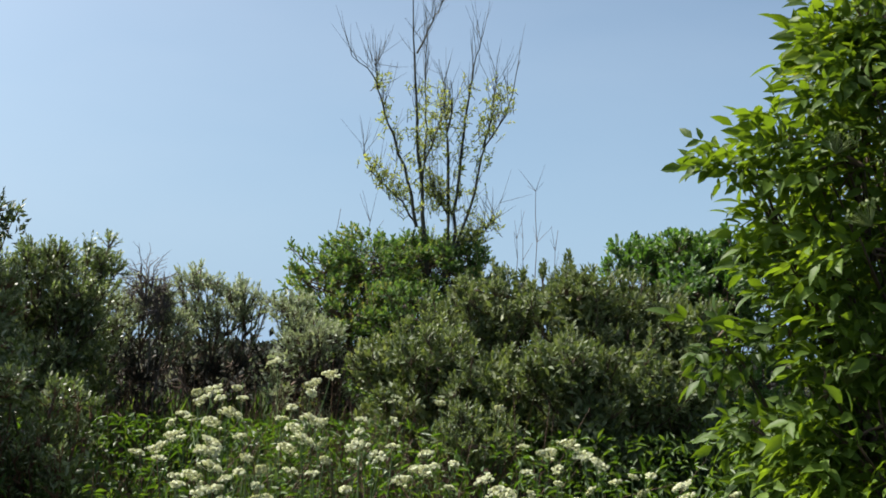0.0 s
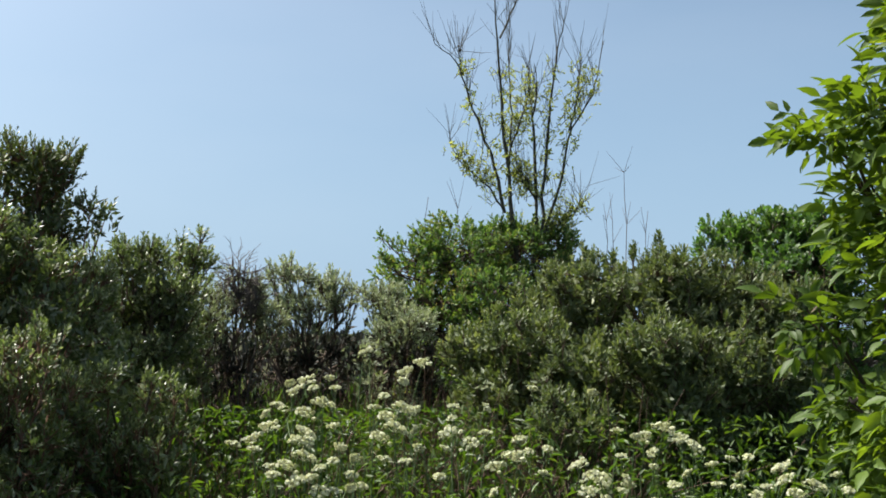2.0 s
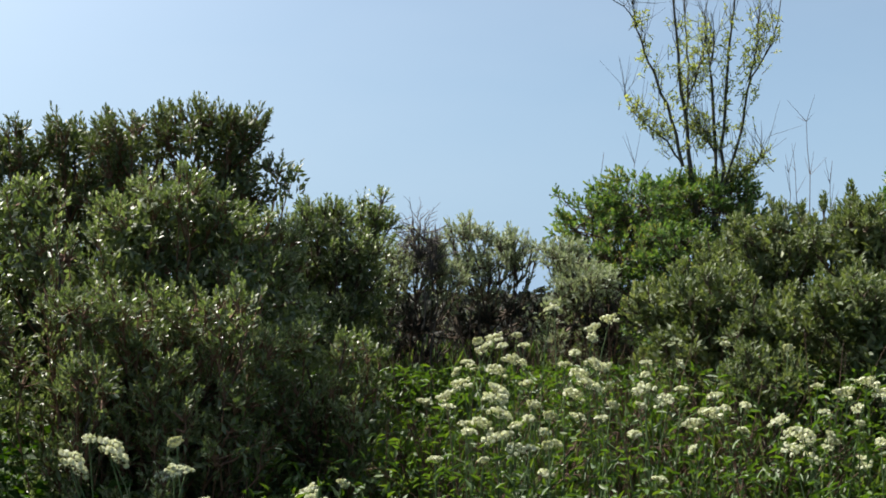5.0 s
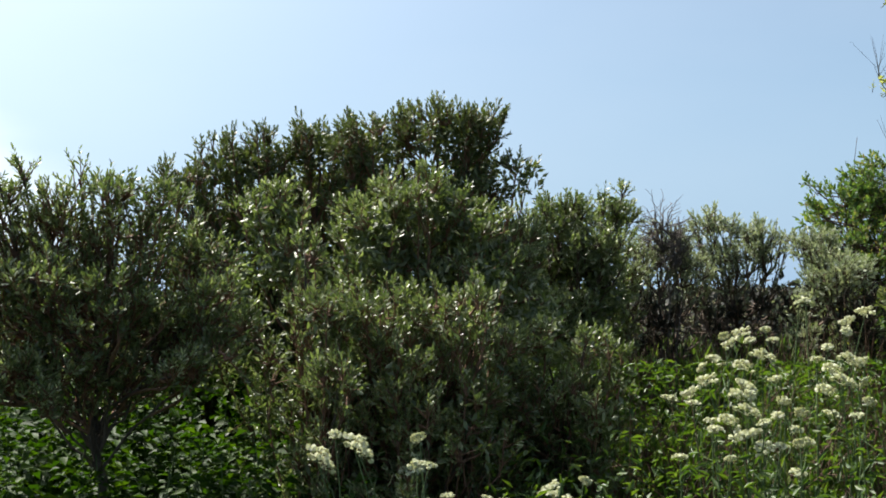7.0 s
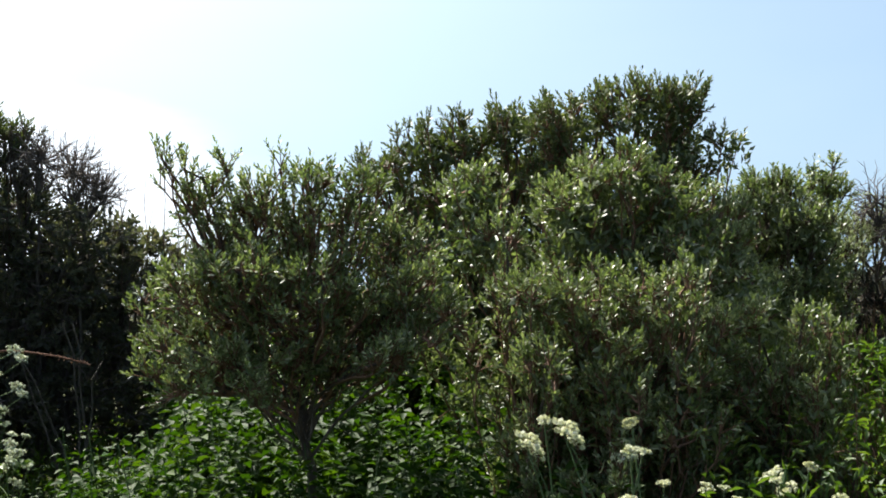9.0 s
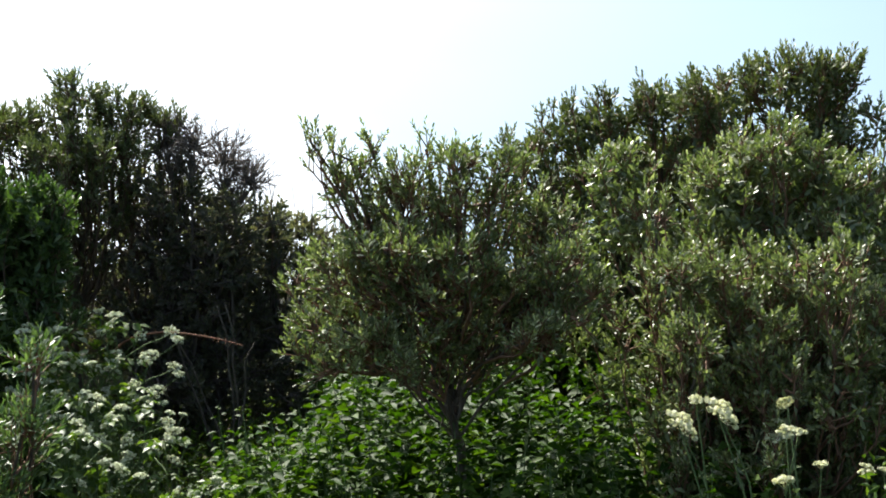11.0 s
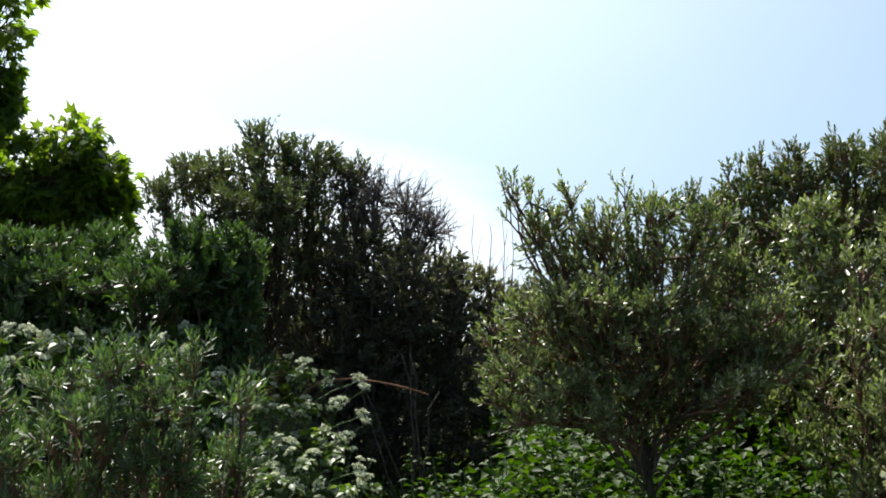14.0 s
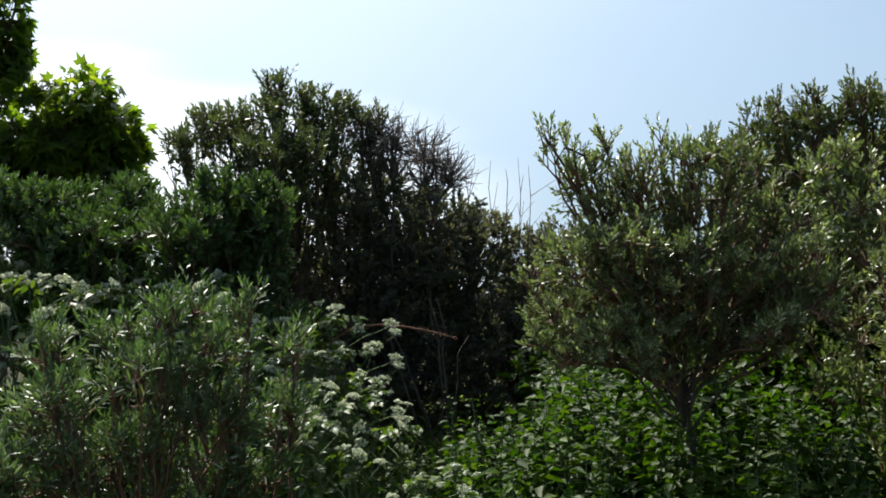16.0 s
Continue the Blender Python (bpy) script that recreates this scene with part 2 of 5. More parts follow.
def soil_material():
    m, n, l = material("dune_soil")
    b = n["Principled BSDF"]
    tc = n.new("ShaderNodeTexCoord")
    t = n.new("ShaderNodeTexNoise")
    t.inputs["Scale"].default_value, t.inputs["Detail"].default_value = 2.5, 8.0
    l.new(tc.outputs["Object"], t.inputs["Vector"])
    r = ramp_node(n, [(0.3, (0.022, 0.026, 0.012)), (0.5, (0.045, 0.05, 0.022)), (0.75, (0.09, 0.075, 0.045))])
    l.new(t.outputs["Fac"], r.inputs["Fac"])
    l.new(r.outputs["Color"], b.inputs["Base Color"])
    b.inputs["Roughness"].default_value = 1.0
    b.inputs["Specular IOR Level"].default_value = 0.05
    t2 = n.new("ShaderNodeTexNoise")
    t2.inputs["Scale"].default_value, t2.inputs["Detail"].default_value = 45.0, 6.0
    l.new(tc.outputs["Object"], t2.inputs["Vector"])
    bump = n.new("ShaderNodeBump")
    bump.inputs["Strength"].default_value, bump.inputs["Distance"].default_value = 0.8, 0.03
    l.new(t2.outputs["Fac"], bump.inputs["Height"])
    l.new(bump.outputs["Normal"], b.inputs["Normal"])
    return m


M_SOIL = soil_material()


# ---- geometry helpers ----
rng = np.random.default_rng(7)
UP = np.array([0.0, 0.0, 1.0])


def unit(v):
    return v / (np.linalg.norm(v, axis=-1, keepdims=True) + 1e-9)


def across(d):
    """A unit vector square to each d."""
    a = np.cross(d, UP)
    bad = np.linalg.norm(a, axis=-1) < 1e-3
    a[bad] = (1.0, 0.0, 0.0)
    return unit(a)


class Geo:
    """Gathers points and faces of one mesh."""

    def __init__(self):
        self.v, self.f, self.count = [], [], 0

    def add(self, verts, faces):
        """verts (n, k, 3): n like pieces of k points; faces: lists of point numbers inside a piece."""
        n, k, _ = verts.shape
        if n == 0:
            return
        base = self.count + np.arange(n)[:, None] * k
        self.v.append(verts.reshape(-1, 3))
        for fc in faces:
            self.f.append(base + np.array(fc)[None, :])
        self.count += n * k

    def mesh(self, name, mats, smooth=False):
        me = bpy.data.meshes.new(name)
        v = np.concatenate(self.v)
        sizes = np.concatenate([np.full(len(a), a.shape[1]) for a in self.f])
        loops = np.concatenate([a.ravel() for a in self.f])
        me.vertices.add(len(v))
        me.vertices.foreach_set("co", v.astype(np.float32).ravel())
        me.loops.add(len(loops))
        me.loops.foreach_set("vertex_index", loops.astype(np.int32))
        me.polygons.add(len(sizes))
        me.polygons.foreach_set("loop_start", np.concatenate([[0], np.cumsum(sizes)[:-1]]).astype(np.int32))
        if smooth:
            me.polygons.foreach_set("use_smooth", np.ones(len(sizes), dtype=bool))
        me.update(calc_edges=True)
        for m in mats if isinstance(mats, (list, tuple)) else [mats]:
            me.materials.append(m)
        return me

    def lances(self, p, d, up, length, width, fold=0.22, droop=0.08):
        """Narrow leaves, folded along the midrib."""
        s = unit(np.cross(d, up))
        nrm = np.cross(s, d)
        L, W = length[:, None], width[:, None]
        v = np.stack([p, p + d * L * 0.45 + s * W / 2 + nrm * W * fold, p + d * L - nrm * L * droop, p + d * L * 0.45 - s * W / 2 + nrm * W * fold], 1)
        self.add(v, [(0, 1, 2), (0, 2, 3)])

    def blunts(self, p, d, up, length, width, fold=0.2, droop=0.1):
        """Short blunt leaves, bent once across the blade."""
        s = unit(np.cross(d, up))
        nrm = np.cross(s, d)
        L, W = length[:, None], width[:, None]
        end = p + d * L * 0.97 - nrm * L * (droop + fold * 0.3)
        v = np.stack([p, p + d * L * 0.42 + s * W * 0.5, end + s * W * 0.3, end - s * W * 0.3, p + d * L * 0.42 - s * W * 0.5], 1)
        self.add(v, [(0, 1, 4), (1, 2, 3, 4)])

    def ovals(self, p, d, up, length, width, fold=0.15, droop=0.22):
        """Broad pointed leaves with a folded, drooping blade."""
        s = unit(np.cross(d, up))
        nrm = np.cross(s, d)
        L, W = length[:, None], width[:, None]

        def at(u, w, lift):
            return p + d * L * u + s * W * w + nrm * (W * lift - L * droop * u * u)
        v = np.stack([p, at(0.35, 0, 0), at(0.7, 0, 0), at(1.0, 0, 0), at(0.3, 0.5, fold), at(0.66, 0.36, fold), at(0.3, -0.5, fold), at(0.66, -0.36, fold)], 1)
        self.add(v, [(0, 4, 1), (1, 4, 5, 2), (2, 5, 3), (0, 1, 6), (1, 2, 7, 6), (2, 3, 7)])

    def toothed(self, p, d, up, length, width, fold=0.14, droop=0.24, teeth=5):
        """A large leaf with a toothed rim, midrib and curved blade, one at a time."""
        s = unit(np.cross(d, up))
        nrm = np.cross(s, d)
        us = np.linspace(0, 1, teeth + 2)
        mid = [p + d * length * u - nrm * length * droop * u * u for u in us]
        v, fc = list(mid), []
        for sign in (1, -1):
            first = len(v)
            for i, u in enumerate(us[1:-1]):
                w = width * 0.5 * math.sin(math.pi * u ** 0.72) * (1.0 if i % 2 else 0.84)
                v.append(p + d * length * (u + 0.025) + s * sign * w + nrm * (width * fold * math.sin(math.pi * u) - length * droop * u * u))
            rim = [0] + list(range(first, first + teeth)) + [teeth + 1]
            for i in range(teeth + 1):
                q = [i, i + 1, rim[i + 1], rim[i]]
                q = [a for k, a in enumerate(q) if a not in q[:k]]
                if len(q) > 2:
                    fc.append(tuple(q if sign < 0 else q[::-1]))
        self.add(np.array(v)[None], fc)

    def sticks(self, a, b, ra, rb):
        """Three-sided tapering twigs from a to b."""
        d = unit(b - a)
        s = across(d)
        t = np.cross(d, s)
        rings = []
        for q, r in ((a, ra), (b, rb)):
            r = np.broadcast_to(np.asarray(r, float), (len(a),))[:, None]
            for k in range(3):
                c, w = math.cos(k * 2.0944), math.sin(k * 2.0944)
                rings.append(q + (s * c + t * w) * r)
        self.add(np.stack(rings, 1), [(0, 1, 4, 3), (1, 2, 5, 4), (2, 0, 3, 5)])

    def tube(self, pts, radii, sides=7):
        """A round tapering limb along pts."""
        pts = np.asarray(pts, float)
        d = unit(np.gradient(pts, axis=0))
        s = across(d)
        t = np.cross(d, s)
        ang = np.linspace(0, 2 * np.pi, sides, endpoint=False)
        ring = pts[:, None] + (s[:, None] * np.cos(ang)[None, :, None] + t[:, None] * np.sin(ang)[None, :, None]) * np.asarray(radii)[:, None, None]
        fc = []
        for i in range(len(pts) - 1):
            for k in range(sides):
                k2 = (k + 1) % sides
                fc.append((i * sides + k, i * sides + k2, (i + 1) * sides + k2, (i + 1) * sides + k))
        self.add(ring.reshape(1, -1, 3), fc)


def part(name, me, parent, label="", kind=""):
    ob = new(name, me)
    ob.parent = parent
    return tagged(ob, label, kind=kind)


def thing(name, label, category, group="", at=(0, 0, 0)):
    ob = new(name)
    ob.location = at
    ob.empty_display_size = 0.1
    return tagged(ob, label, category, group)


def ground_z(x, y):
    """The dune: level where one stands, rising to a low crest, then falling away to the plain."""
    r = np.hypot(np.asarray(x) + 0.3, y)
    s = np.clip((r - 3) / 4.5, 0, 1)
    q = np.clip((r - 12) / 30, 0, 1)
    return 0.7 * s * s * (3 - 2 * s) - 1.2 * q * q * (3 - 2 * q)


def bend(a, b, n=9, wob=0.012, out=0.35, rise=0.62):
    """A limb's line: leaves a steeply upward, arrives at b."""
    a, b = np.asarray(a, float), np.asarray(b, float)
    u = np.linspace(0, 1, n)[:, None]
    mid = a + (b - a) * (out, out, rise)
    line = (1 - u) ** 2 * a + 2 * u * (1 - u) * mid + u * u * b
    line[1:-1] += rng.normal(0, wob, (n - 2, 3)) * np.linalg.norm(b - a)
    return line


def sphere_dirs(n, low=-0.45):
    z = rng.uniform(low, 1, n)
    a = rng.uniform(0, 2 * np.pi, n)
    r = np.sqrt(np.clip(1 - z * z, 0, 1))
    return np.stack([r * np.cos(a), r * np.sin(a), z], 1)


def sprays(geo, twig, p, d, length, per, leaf, width, spread=0.75, shape="blunt", droop=0.08):
    """Leafy shoots: from p along d, each with a number of leaves set spirally."""
    n = len(p)
    tip = p + d * length[:, None]
    twig.sticks(p - d * length[:, None] * 0.35, tip, 0.0028, 0.0012)
    u = np.tile(np.linspace(0.05, 1.0, per), n) + rng.uniform(-0.04, 0.04, n * per)
    P = np.repeat(p, per, 0) + np.repeat(d * length[:, None], per, 0) * u[:, None]
    D = np.repeat(d, per, 0)
    s = across(D)
    t = np.cross(D, s)
    ang = np.tile(np.arange(per) * 2.39996, n) + np.repeat(rng.uniform(0, 6.28, n), per) + rng.normal(0, 0.25, n * per)
    side = s * np.cos(ang)[:, None] + t * np.sin(ang)[:, None]
    open_ = (spread * (1.2 - 0.6 * u) + rng.normal(0, 0.15, n * per))[:, None]
    dirs = unit(D * np.cos(open_) + side * np.sin(open_))
    norm_up = unit(D * 0.8 - side * 0.5 + rng.normal(0, 0.3, D.shape))
    L = leaf * rng.uniform(0.65, 1.2, n * per) * (1.1 - 0.3 * u)
    W = width * rng.uniform(0.8, 1.2, n * per) * (L / leaf)
    if shape == "lance":
        geo.lances(P, dirs, norm_up, L, W * 1.15, droop=droop)
    else:
        geo.blunts(P, dirs, norm_up, L, W, droop=droop)


def sprigs(geo, twig, p, out, shoot, per, leaf, width, spread, shape, branch=4, fan=0.32):
    """Candelabra sprigs: several shoots that part from one twig end."""
    n = len(p)
    q = np.repeat(p, branch, 0)
    d = unit(np.repeat(out, branch, 0) + rng.normal(0, fan, (n * branch, 3)))
    q = q + d * rng.uniform(0.0, 0.03, (n * branch, 1)) + rng.normal(0, 0.008, q.shape)
    sprays(geo, twig, q, d, shoot * rng.uniform(0.55, 1.4, n * branch), per, leaf, width, spread, shape)


def skirted(lobes, fill, step=1.2, shrink=0.98):
    """The crown lobes, and below each of them fuller ones down to the ground."""
    out = [(q, 1.0) for q in lobes]
    for x, y, z, h, v in lobes:
        z -= step * v
        while z > float(ground_z(x, y)) + 0.15:
            h = h * shrink
            out.append(((x + rng.normal(0, 0.09), y + rng.normal(0, 0.09), z + rng.normal(0, 0.03), h * rng.uniform(0.85, 1.2), max(v, 0.14)), fill))
            z -= step * max(v, 0.14)
    return out


def bush(spec, name, label, category, mats, per_m2=128, leaf=0.025, width=0.0088, shoot=0.06, per=14, sparse=1.0, spread=0.58, broad=False,
         stem_r=0.02, group="", twig_mat=None, upward=0.72, inner=0.2, twigs_out=0.0, skirt=True, fill=0.32, branch=3, shape="blunt"):
    """A shrub: stems from the feet to each crown lobe, twigs out to the lobe's skin, leafy shoots on them."""
    lobes, feet = spec
    foot = feet[0]
    top = thing(name, label, category, group, (foot[0], foot[1], float(ground_z(*foot))))
    off = np.array(top.location)
    leaves, twig = Geo(), Geo()
    for k, ((x, y, z, h, v), full) in enumerate(skirted(lobes, fill) if skirt else [(q, 1.0) for q in lobes]):
        c, rad = np.array((x, y, z)), np.array((h, h, v))
        near = min(feet, key=lambda q: (q[0] - x) ** 2 + (q[1] - y) ** 2)
        a = np.array((near[0] + rng.normal(0, 0.05), near[1] + rng.normal(0, 0.05), float(ground_z(*near)) - 0.05))
        line = bend(a, c + (0, 0, 0.3 * v))
        if full == 1.0:
            g = Geo()
            g.tube(line - off, np.linspace(stem_r, stem_r * 0.25, len(line)) * rng.uniform(0.6, 1.0))
            part("stem", g.mesh("stem", M_BARK, True), top)
        area = 4 * np.pi * ((2 * (h * v) ** 1.6 + (h * h) ** 1.6) / 3) ** (1 / 1.6)
        n = max(12, int(area * per_m2 * sparse * full))
        d = sphere_dirs(n, -0.6)
        lump = np.array([0.86 + 0.42 * noise.noise(Vector(q * 2.4 + c * 1.7)) + 0.18 * noise.noise(Vector(q * 7 + c)) for q in d])
        deep = np.where(rng.random(n) < inner, rng.uniform(0.35, 0.8, n), rng.uniform(0.84, 1.04, n)) * lump
        p = c + d * rad * deep[:, None]
        out = unit(d * (1 - upward) + UP * upward + rng.normal(0, 0.25, d.shape))
        sprigs(leaves, twig, p - off, out, shoot, per, leaf, width, spread, shape, branch)
        if full == 1.0 and not broad:
            w = line[len(line) // 2:]
            w = np.repeat(w, 5, 0) + rng.normal(0, 0.035, (len(w) * 5, 3))
            sprigs(leaves, twig, w - off, unit(rng.normal(0, 0.5, w.shape) + UP), shoot, per, leaf, width, spread, shape, 2)
        m = max(6, n // 2)
        pick = rng.choice(n, m, replace=False)
        start = line[rng.integers(2 * len(line) // 3, len(line), m)] + rng.normal(0, 0.02, (m, 3))
        knee = (start + p[pick]) / 2 + rng.normal(0, 0.12, (m, 3)) * rad
        twig.sticks(start - off, knee - off, 0.006, 0.0042)
        twig.sticks(knee - off, p[pick] - off, 0.0042, 0.0028)
        if twigs_out:
            m = int(n * twigs_out)
            pick = rng.choice(n, m)
            e = p[pick] + out[pick] * rng.uniform(0.06, 0.2, (m, 1))
            twig.sticks(p[pick] - off, e - off, 0.003, 0.001)
    part("twig", twig.mesh("twig", twig_mat or M_TWIG), top, kind="stuff")
    part("foliage", leaves.mesh("foliage", mats), top, kind="stuff")
    return top


def tufts(leaves, p, d, leaf, width, per=11, length=0.055, spread=0.8, inner=False):
    """Short leafy shoots: wide-set blunt leaves below, a close rosette at the tip."""
    n = len(p)
    size = rng.uniform(0.7, 1.25, n)
    run = (d * (length * size)[:, None])
    u = np.tile(np.linspace(0.0, 1.0, per), n) + rng.uniform(-0.05, 0.05, n * per)
    P = np.repeat(p, per, 0) + np.repeat(run, per, 0) * u[:, None]
    D = np.repeat(d, per, 0)
    s = across(D)
    t = np.cross(D, s)
    ang = np.tile(np.arange(per) * 2.39996, n) + np.repeat(rng.uniform(0, 6.28, n), per) + rng.normal(0, 0.3, n * per)
    side = s * np.cos(ang)[:, None] + t * np.sin(ang)[:, None]
    tilt = np.clip(spread * (1.05 - 0.62 * u) + rng.normal(0, 0.16, n * per), 0.08, 1.5)[:, None]
    dirs = unit(D * np.cos(tilt) + side * np.sin(tilt) + UP * 0.12)
    face = unit(D * np.sin(tilt) - side * np.cos(tilt) + rng.normal(0, 0.32, D.shape))
    L = leaf * rng.uniform(0.7, 1.2, n * per) * (1.08 - 0.28 * u)
    W = width * rng.uniform(0.85, 1.2, n * per) * np.sqrt(L / leaf)
    if inner:
        leaves.lances(P, dirs, face, L, W * 1.25, 0.12, 0.06)
    else:
        leaves.blunts(P, dirs, face, L, W, 0.12, 0.06)


def buckthorn(spec, label, mats, twig_mat=None, name="sea_buckthorn_bush", category="bush", group="", fork=None, boughs=40.0, leaf=0.023, width=0.0075, per=11,
              length=0.047, stem_r=0.02, fill=0.28, core=1100.0, skirt=True, low=-0.3, steep=0.25, open_from=None, start=7, upright=0.6):
    """Sea buckthorn: stems to each crown lobe, boughs that sweep out and turn up, side twigs with leaf tufts, and a shaded core of inner leaves."""
    lobes, feet = spec
    foot = feet[0]
    top = thing(name, label, category, group, (foot[0], foot[1], float(ground_z(*foot))))
    off = np.array(top.location)
    leaves, twig = Geo(), Geo()
    if fork:
        line = bend((foot[0], foot[1], off[2] - 0.05), fork, wob=0.012)
        g = Geo()
        g.tube(line - off, np.linspace(stem_r * 1.1, stem_r * 0.75, len(line)), 10)
        part("trunk", g.mesh("trunk", M_BARK, True), top)
    for k, ((x, y, z, h, v), full) in enumerate(skirted(lobes, fill) if skirt else [(q, 1.0) for q in lobes]):
        c, rad = np.array((x, y, z)), np.array((h, h, v))
        near = min(feet, key=lambda q: (q[0] - x) ** 2 + (q[1] - y) ** 2)
        a = np.array((near[0] + rng.normal(0, 0.05), near[1] + rng.normal(0, 0.05), float(ground_z(*near)) - 0.05))
        if fork:
            a = np.array(fork) + rng.normal(0, 0.008, 3) - (0, 0, rng.uniform(-0.03, 0.2))
        line = bend(a, c + (0, 0, 0.35 * v), 12, 0.016, 0.4, 0.5)
        if full == 1.0:
            g = Geo()
            r0 = stem_r * (0.26 if fork else 0.8) * rng.uniform(0.6, 1.0)
            g.tube(line - off, np.linspace(r0, 0.004, len(line)), 7)
            part("stem", g.mesh("stem", M_BARK, True), top)
        area = 4 * np.pi * ((2 * (h * v) ** 1.6 + (h * h) ** 1.6) / 3) ** (1 / 1.6)
        thin = 0.6 if open_from is not None and k >= open_from else 1.0
        n = max(3, int(area * boughs * full * thin))
        d = sphere_dirs(n, low)
        lump = np.array([0.88 + 0.5 * noise.noise(Vector(q * 2.2 + c * 1.7)) + 0.16 * noise.noise(Vector(q * 6 + c)) for q in d])
        e = c + d * np.maximum(rad - 0.045, rad * 0.4) * (np.minimum(lump, 1.08) * rng.uniform(0.85, 1.05, n))[:, None]
        st = line[rng.integers(start, 12, n)]
        mid = st + (e - st) * (0.68, 0.68, steep)
        prev, ramp = st, (0.0, 0.35, 0.58, 0.74, 0.88, 1.0)
        for j in range(1, 6):
            u = ramp[j]
            q = (1 - u) ** 2 * st + 2 * u * (1 - u) * mid + u * u * e + (rng.normal(0, 0.006, e.shape) if j < 5 else 0)
            twig.sticks(prev - off, q - off, 0.0066 - 0.0045 * ramp[j - 1], 0.0066 - 0.0045 * u)
            if j > 1:
                m = (0, 0, 1, 1, 2, 3)[j] if h < 0.085 and full == 1.0 else (0, 0, 2, 2, 3, 4)[j]
                way = np.repeat(unit(q - prev), m, 0)
                base = np.repeat(prev, m, 0) + np.repeat(q - prev, m, 0) * (rng.random((n * m, 1)) if j < 5 else 1.0)
                go = unit(way * 0.45 + UP * upright + np.repeat(d, m, 0) * 0.35 + rng.normal(0, 0.42, base.shape))
                tip = base + go * rng.uniform(0.012, 0.05, (n * m, 1))
                lead = unit(go + UP * upright * 0.4)
                twig.sticks(base - off, tip + lead * length * 0.7 - off, 0.0028, 0.0012)
                tufts(leaves, tip - off, lead, leaf, width, per, length, inner=j < 4)
            prev = q
        m = int(area * core * (0.7 if full < 1 else 1.0) * thin)
        w = unit(rng.normal(0, 1, (m, 3)))
        p = c + w * rad * (0.7 * rng.random((m, 1)) ** 0.45)
        leaves.lances(p - off, unit(rng.normal(0, 0.8, (m, 3)) + UP * 0.5), unit(rng.normal(0, 1, (m, 3))), np.full(m, leaf * 1.7), np.full(m, width * 2.1))
    part("twig", twig.mesh("twig", twig_mat or M_TWIG), top, kind="stuff")
    part("foliage", leaves.mesh("foliage", mats), top, kind="stuff")
    return top


def bare_crown(spec, name, label, category, mat, per_lobe=26, stem_r=0.014, group=""):
    """A leafless shrub: stems that fork and fork again out to the lobes' skin."""
    lobes, feet = spec
    foot = feet[0]
    top = thing(name, label, category, group, (foot[0], foot[1], float(ground_z(*foot))))
    off = np.array(top.location)
    twig = Geo()
    for x, y, z, h, v in lobes:
        c, rad = np.array((x, y, z)), np.array((h, h, v))
        near = min(feet, key=lambda q: (q[0] - x) ** 2 + (q[1] - y) ** 2)
        line = bend((near[0], near[1], float(ground_z(*near)) - 0.05), c)
        g = Geo()
        g.tube(line - off, np.linspace(stem_r, stem_r * 0.3, len(line)), 6)
        part("stem", g.mesh("stem", mat, True), top)
        d = sphere_dirs(per_lobe, -0.6)
        tip = c + d * rad * rng.uniform(0.6, 1.0, (per_lobe, 1))
        st = line[rng.integers(len(line) - 2, len(line), per_lobe)]
        mid = st + (tip - st) * 0.5 + rng.normal(0, 0.15, d.shape) * rad
        twig.sticks(st - off, mid - off, 0.006, 0.004)
        twig.sticks(mid - off, tip - off, 0.004, 0.0022)
        for q, r in ((mid, 0.003), (tip, 0.0022), (tip, 0.0022), ((mid + tip) / 2, 0.0025)):
            go = unit(d + rng.normal(0, 0.45, d.shape) + UP * 0.15)
            e = q + go * rng.uniform(0.03, 0.09, (per_lobe, 1))
            twig.sticks(q - off, e - off, r, r * 0.6)
            go2 = unit(go + rng.normal(0, 0.5, d.shape))
            twig.sticks(e - off, e + go2 * rng.uniform(0.025, 0.07, (per_lobe, 1)) - off, r * 0.6, 0.0009)
            go3 = unit(go + rng.normal(0, 0.6, d.shape))
            twig.sticks((q + e) / 2 - off, (q + e) / 2 + go3 * rng.uniform(0.03, 0.07, (per_lobe, 1)) - off, r * 0.6, 0.0009)
    part("twig", twig.mesh("twig", mat), top, kind="stuff")
    return top


